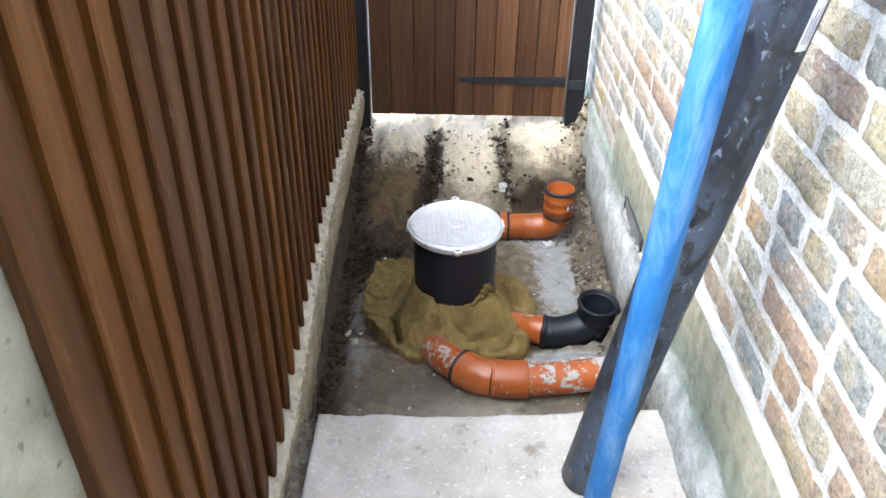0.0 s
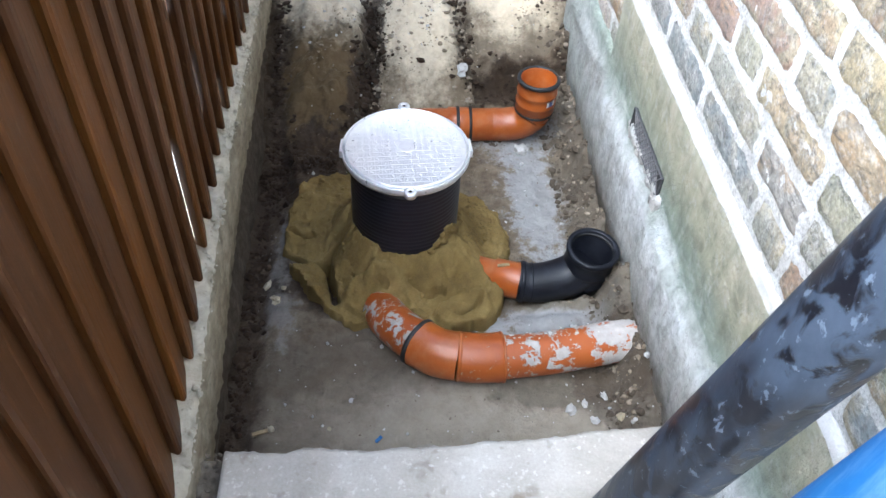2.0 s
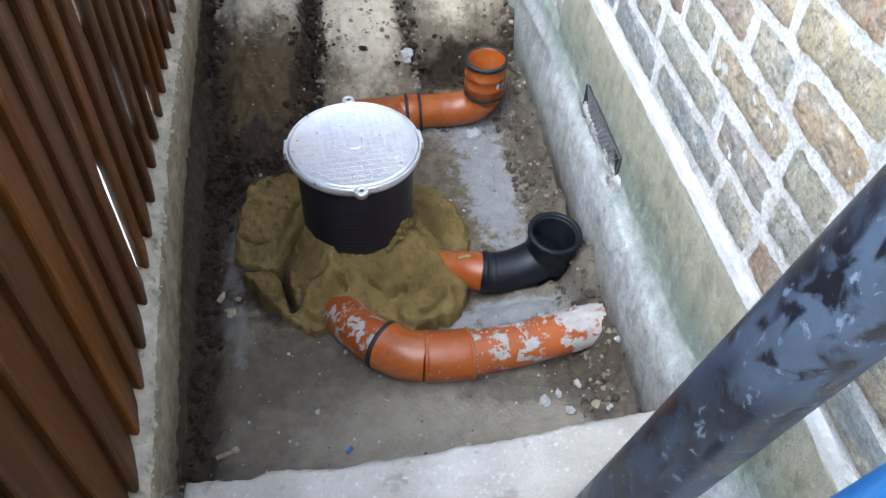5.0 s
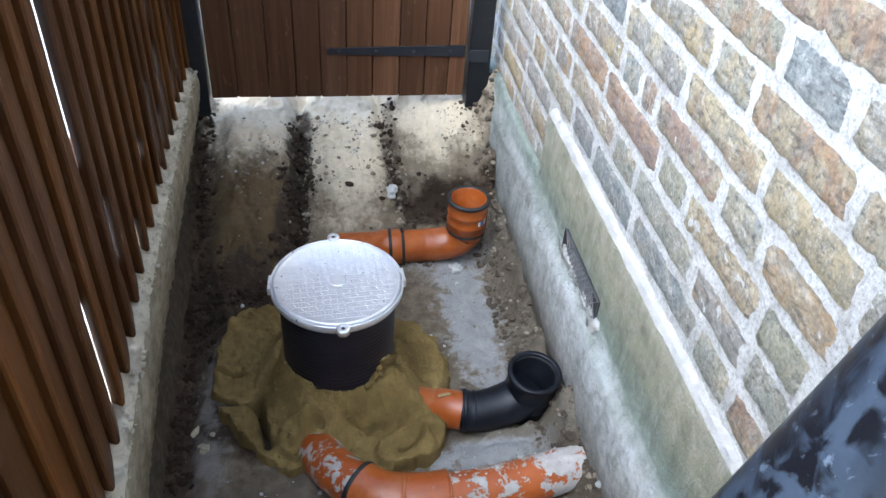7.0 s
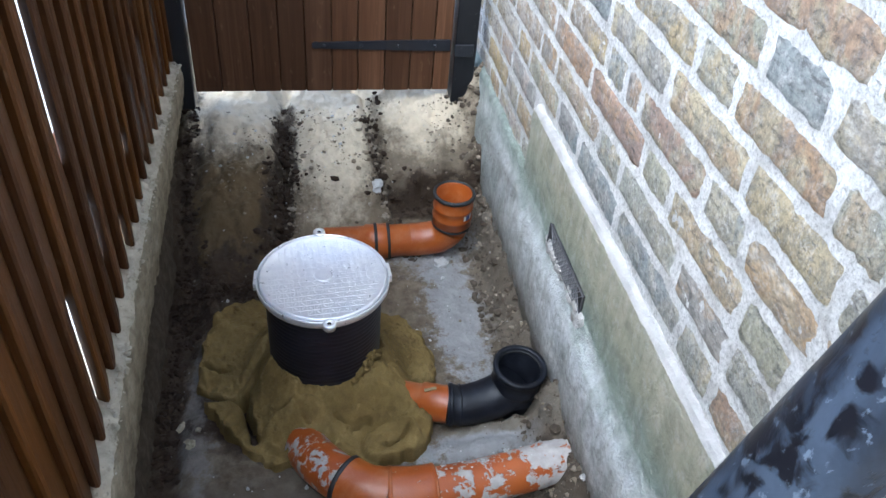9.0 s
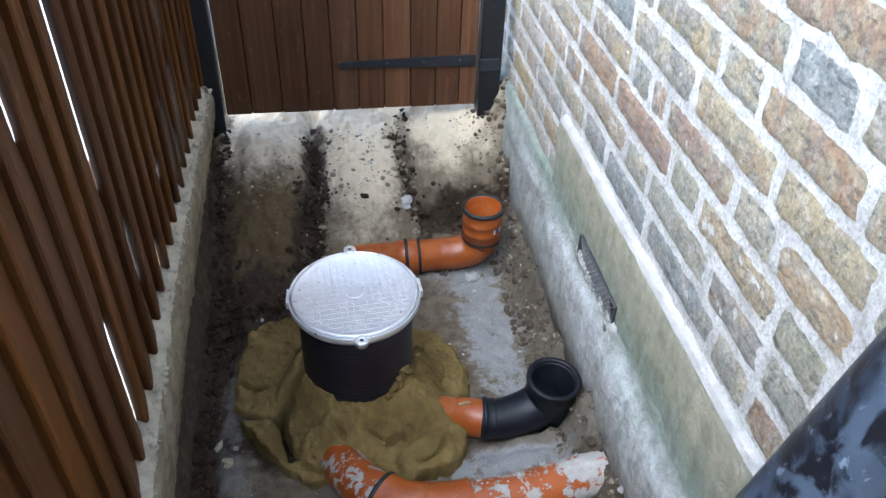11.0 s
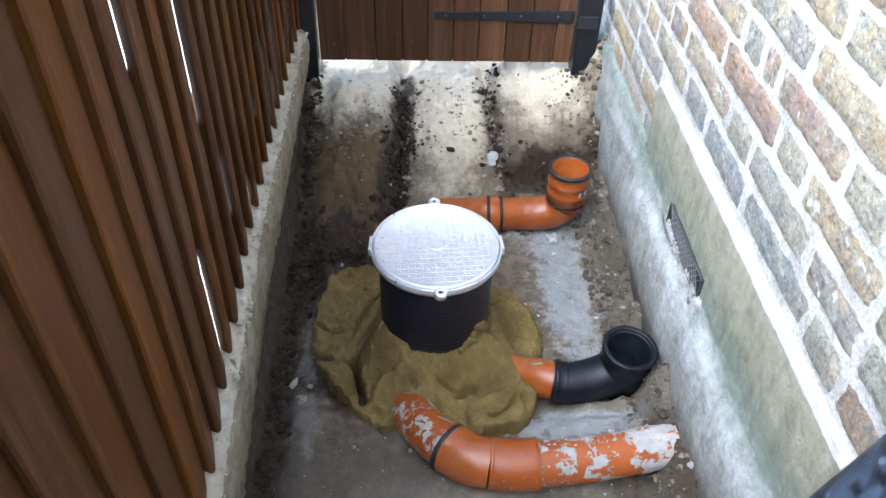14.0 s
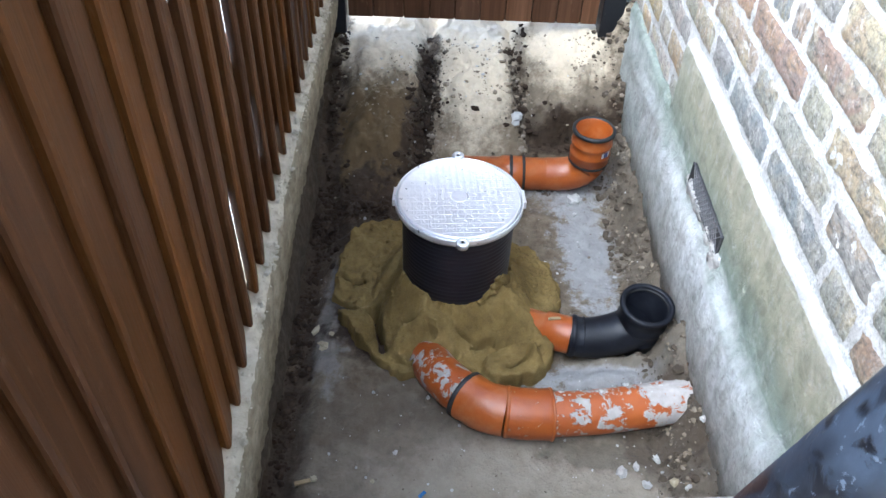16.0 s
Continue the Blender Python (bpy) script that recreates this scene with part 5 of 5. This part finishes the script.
def soil_keep(x, y):
    g1, g2 = gap_left(y), gap_right(y)
    v = math.exp(-(((x + 0.05) / 0.17) ** 2 + ((y - 2.15) / 0.13) ** 2)) + (y > 2.25) * 1.0 * math.exp(-((x - g1) / (0.030 + 0.022 * fbm(1, y, 3.0, 9.0))) ** 2) + (y > 2.6) * 0.3 * math.exp(-((x - g2) / 0.028) ** 2)
    v *= smooth_step(-0.25, 0.35, fbm(x, y, 5.0, 9.0)) * 1.3
    return v + 0.5 * math.exp(-((x + 0.185) / 0.02) ** 2) + 0.35 * math.exp(-(((x - 0.66) / 0.2) ** 2 + ((y - 2.585) / 0.03) ** 2))


scatter("soil_clods", 2800, ((-0.22, 0.84), (1.08, 2.95)), 0.002, 0.015, CLOD, "dark wet clods of soil behind the chamber and between the concrete lumps", "soil", 41, 0.2, keep=soil_keep)
scatter("bank_clods", 900, ((-0.2, 0.80), (2.30, 2.90)), 0.0015, 0.012, DIRT, "brown crumbs of soil on the banks before the gate", "soil", 51, 0.1, keep=lambda x, y: 0.003 + 0.9 * math.exp(-((x - gap_left(y)) / 0.038) ** 2) + 0.7 * math.exp(-((x - gap_right(y)) / 0.024) ** 2))
scatter("groove_lumps", 170, ((0.02, 0.56), (2.30, 2.88)), 0.005, 0.026, CLOD, "dark broken lumps of soil in the gaps between the banks", "soil", 61, 0.1, keep=lambda x, y: math.exp(-((x - gap_left(y)) / 0.026) ** 2) + 0.25 * (y > 2.62) * math.exp(-((x - gap_right(y)) / 0.020) ** 2))
scatter("groove_crumbs", 420, ((0.0, 0.58), (2.35, 2.88)), 0.002, 0.013, TAN, "pale broken crumbs along the edges of the banks", "soil", 62, 0.15, keep=lambda x, y: 0.8 * math.exp(-((x - gap_left(y) - 0.05) / 0.025) ** 2) + 0.6 * math.exp(-((x - gap_right(y) + 0.02) / 0.03) ** 2) + 0.05)
scatter("wall_soil", 1100, ((0.73, 0.855), (1.05, 2.88)), 0.002, 0.017, DIRT, "brown crumbly soil along the foot of the wall", "soil", 48, -0.15)
scatter("wall_rubble", 220, ((0.74, 0.855), (1.05, 2.9)), 0.002, 0.011, RUBBLE, "brown rubble and grit along the foot of the wall", "rubble", 42, 0.0)
scatter("footing_crumbs", 420, ((0.775, 0.835), (1.05, 2.88)), 0.0015, 0.009, TAN, "tan mortar crumbs along the edge of the wall's footing", "mortar", 49, 0.1, keep=lambda x, y: smooth_step(-0.2, 0.3, fbm(x, y, 2.0, 6.0)))
scatter("bank_crumbs", 900, ((-0.2, 0.84), (2.45, 2.86)), 0.001, 0.0065, TAN, "crumbs of dry soil on the banks before the gate", "soil", 50, 0.3, keep=lambda x, y: smooth_step(-0.1, 0.4, fbm(x, y, 2.5, 8.0)) * smooth_step(2.4, 2.8, y))
scatter("floor_grit", 420, ((-0.18, 0.84), (1.06, 2.4)), 0.0015, 0.006, RUBBLE, "scattered grit and crumbs on the trench floor", "grit", 43, 0.3)
scatter("pale_crumbs", 330, ((-0.18, 0.84), (1.06, 2.86)), 0.0015, 0.007, PALE_MORTAR, "pale mortar crumbs on the trench floor", "grit", 44, 0.3, keep=lambda x, y: 0.10 + 0.22 * (x > 0.55 and y < 1.4) + 0.25 * (y > 2.6))
scatter("gravel", 700, ((-0.185, -0.13), (-0.2, 1.05)), 0.003, 0.012, RUBBLE, "loose gravel between the slab and the gravel board", "gravel", 45, 0.3, fz=lambda x, y: 0.205)
scatter("board_crumbs", 700, ((-0.232, -0.186), (0.95, 2.86)), 0.002, 0.009, KERB_TOP_LIT, "mortar crumbs along the top of the gravel board", "mortar", 47, 0.2, fz=lambda x, y: lerp_table(TOP, y) - 0.002 - 0.5 * max(x + 0.205, 0))
scatter("pipe_mortar", 90, ((0.50, 0.86), (1.36, 1.50)), 0.002, 0.008, PALE_MORTAR, "dried mortar crumbs stuck to the orange pipe", "mortar", 46, 0.0, fz=lambda x, y: 0.058 + math.sqrt(max(0.0555 ** 2 - (y - (1.382 + 0.17 * (x - 0.484))) ** 2, 0.0)), keep=lambda x, y: 1.0 if abs(y - (1.382 + 0.17 * (x - 0.484))) < 0.045 else 0.0)
# slivers of wood and a scrap of blue plastic on the floor
for nm, x, y, a, l, w, mat, lab in (("wood_sliver", -0.112, 1.214, 0.3, 0.045, 0.010, CHIP, "pale sliver of wood on the trench floor"), ("wood_sliver", 0.510, 1.655, 0.15, 0.034, 0.008, CHIP, "pale wood chip lying on the orange stub"), ("plastic_scrap", 0.17, 1.19, 0.8, 0.02, 0.008, BLUE, "scrap of blue plastic on the trench floor")):
    bm = bmesh.new()
    z = floor_z(x, y) + 0.004 if "stub" not in lab else 0.1115
    box(bm, (-l / 2, -w / 2, -0.0025), (l / 2, w / 2, 0.0025), 0.001, Matrix.Translation((x, y, z)) @ Matrix.Rotation(a, 4, "Z"))
    solo(nm, bm, mat, lab, "debris")

# ---- bricks of the wall, the nearest as pieces ----
def brick_mesh(length, height, s):
    """A worn brick: a rough flat face with nibbled arrises, and sides that run into the mortar."""
    bm = bmesh.new()
    n = 16 if length > 0.2 else 8
    us = [0, 0.02 * 0.28 / length] + [k / n for k in range(1, n)] + [1 - 0.02 * 0.28 / length, 1]
    vs_ = (0, 0.07, 0.36, 0.66, 0.93, 1)
    ny, nz = len(us) - 1, len(vs_) - 1
    front = {}
    for j, v in enumerate(vs_):
        for i, u in enumerate(us):
            edge_ = i in (0, ny) or j in (0, nz)
            wob = 0.0020 * noise.noise(Vector((u * 7 + s * 7.1, v * 2.5, 0.5))) + 0.0012 * noise.noise(Vector((u * 23 + s * 7.1, v * 6, 1.5)))
            ends, beds = u < 0.05 or u > 0.95, v < 0.1 or v > 0.9
            yy = (u - 0.5) * length + (0.010 * noise.noise(Vector((v * 3.0, s * 3.3, 1 + (u > 0.5)))) if ends else 0)
            zz = (v - 0.5) * height + (0.0050 * noise.noise(Vector((u * 5, s * 5.7, 2 + (v > 0.5)))) + 0.0036 * noise.noise(Vector((u * 19, s * 2.7, 6 + (v > 0.5)))) if beds else 0)
            if ends and beds:
                zz *= 0.91
            front[i, j] = bm.verts.new(((0.0030 if edge_ else 0.0) + wob, yy, zz))
    for j in range(nz):
        for i in range(ny):
            bm.faces.new((front[i, j], front[i + 1, j], front[i + 1, j + 1], front[i, j + 1]))
    rim = [front[i, 0] for i in range(ny)] + [front[ny, j] for j in range(nz)] + [front[i, nz] for i in range(ny, 0, -1)] + [front[0, j] for j in range(nz, 0, -1)]
    lip = [bm.verts.new(v.co) for v in rim]
    back = [bm.verts.new((0.022, v.co.y, v.co.z)) for v in rim]
    for i in range(len(rim)):
        k = (i + 1) % len(rim)
        bm.faces.new((lip[i], lip[k], back[k], back[i]))
    return bm


LONG, SHORT, TALL = 0.280, 0.125, 0.0690
BRICKS = {}
for q, (tone, mt) in enumerate(BRICK_TONES.items()):
    for w in range(4):
        BRICKS[tone, w, True] = mesh_of(brick_mesh(LONG, TALL - 0.0012 * (w % 3), q * 9 + w), "brick", mt, True)
        BRICKS[tone, w, False] = mesh_of(brick_mesh(SHORT, TALL - 0.0012 * (w % 2), q * 9 + w + 70), "brick", mt, True)
far_v, far_f = [], []
rbk = random.Random(77)


def lay(tone, y, z, length):
    """Lays one brick with its middle at y, z."""
    long = length > 0.2
    me = BRICKS[tone, rbk.randrange(4), long]
    k = length / (LONG if long else SHORT)
    x, z = FACE - 0.0012 + rbk.uniform(-0.0016, 0.0010), z + rbk.uniform(-0.0035, 0.0035)
    if y > 0.1 and z < 1.70:
        ob = new("brick", me)
        ob.parent = wall
        ob.matrix_basis = pose(x, y, z, rbk.uniform(-0.6, 0.6), 0, rbk.uniform(-0.2, 0.2)) @ Matrix.Diagonal((1, k, 1, 1))
    else:
        o = len(far_v)
        far_v.extend((x + v.co.x, y + v.co.y * k, z + v.co.z) for v in me.vertices)
        far_f.extend([o + i for i in p.vertices] for p in me.polygons)


# upright joints of the courses above the plinth, from the gate end, and the bricks' tones between them
COURSES = {
    -2: ((2.03, 1.855, 1.571, 1.232, 1.09, 0.829, 0.632), "bbbgnb"),
    -1: ((2.103, 1.751, 1.607, 1.302, 1.09, 0.952, 0.638, 0.506), "yggrggn"),
    0: ((2.16, 1.862, 1.53, 1.392, 1.103, 0.96, 0.772, 0.479), "rpgygbp"),
    1: ((2.09, 1.80, 1.683, 1.598, 1.30, 1.15, 0.94, 0.79, 0.476), "ybwpbrrb"),
    2: ((2.13, 1.834, 1.506, 1.205, 0.95, 0.806, 0.675, 0.526), "byyygbb"),
    3: ((1.746, 1.446, 1.301, 1.026, 0.90, 0.621), "ygrgy"),
    4: ((1.57, 1.27, 1.094, 0.90, 0.725, 0.45), "gbyyg"),
    5: ((1.35, 1.05, 0.91, 0.605), "nnp"),
    6: ((1.26, 0.96, 0.659, 0.40), "gyb"),
}
for n in range(-5, 10):
    zc = BED0 + COURSE * (n + 0.5)
    joints, tones = COURSES.get(n, ((1.60 + rbk.uniform(-0.2, 0.2),), ""))
    cells = [(a, b, t) for a, b, t in zip(joints, joints[1:], tones)]
    # header and stretcher in turn beyond them
    y, k = joints[0], n
    while y < 3.0:
        l = (0.145 if k % 2 else 0.30) + rbk.uniform(-0.012, 0.012)
        cells.append((min(y + l, 3.03), y, rbk.choice("wwwwgy" if y > 2.2 else "ygbrg")))
        y, k = y + l, k + 1
    y, k = joints[-1], n
    while y > -0.28:
        l = (0.145 if k % 2 else 0.30) + rbk.uniform(-0.012, 0.012)
        cells.append((y, y - l, rbk.choice("yygbrnp")))
        y, k = y - l, k + 1
    for y1, y0, tone in cells:
        yc = (y0 + y1) / 2
        if (yc < 2.19 and zc < 0.70) or y1 - y0 < 0.05:
            continue
        lay(tone, yc, zc, y1 - y0 - rbk.uniform(0.018, 0.030))
me = bpy.data.meshes.new("near_bricks")
me.from_pydata(far_v, [], far_f)
me.materials.append(BRICK_FAR)
me.polygons.foreach_set("use_smooth", [True] * len(me.polygons))
ub = tagged(new("near_bricks", me), "", "", "", "stuff")
ub.parent = wall
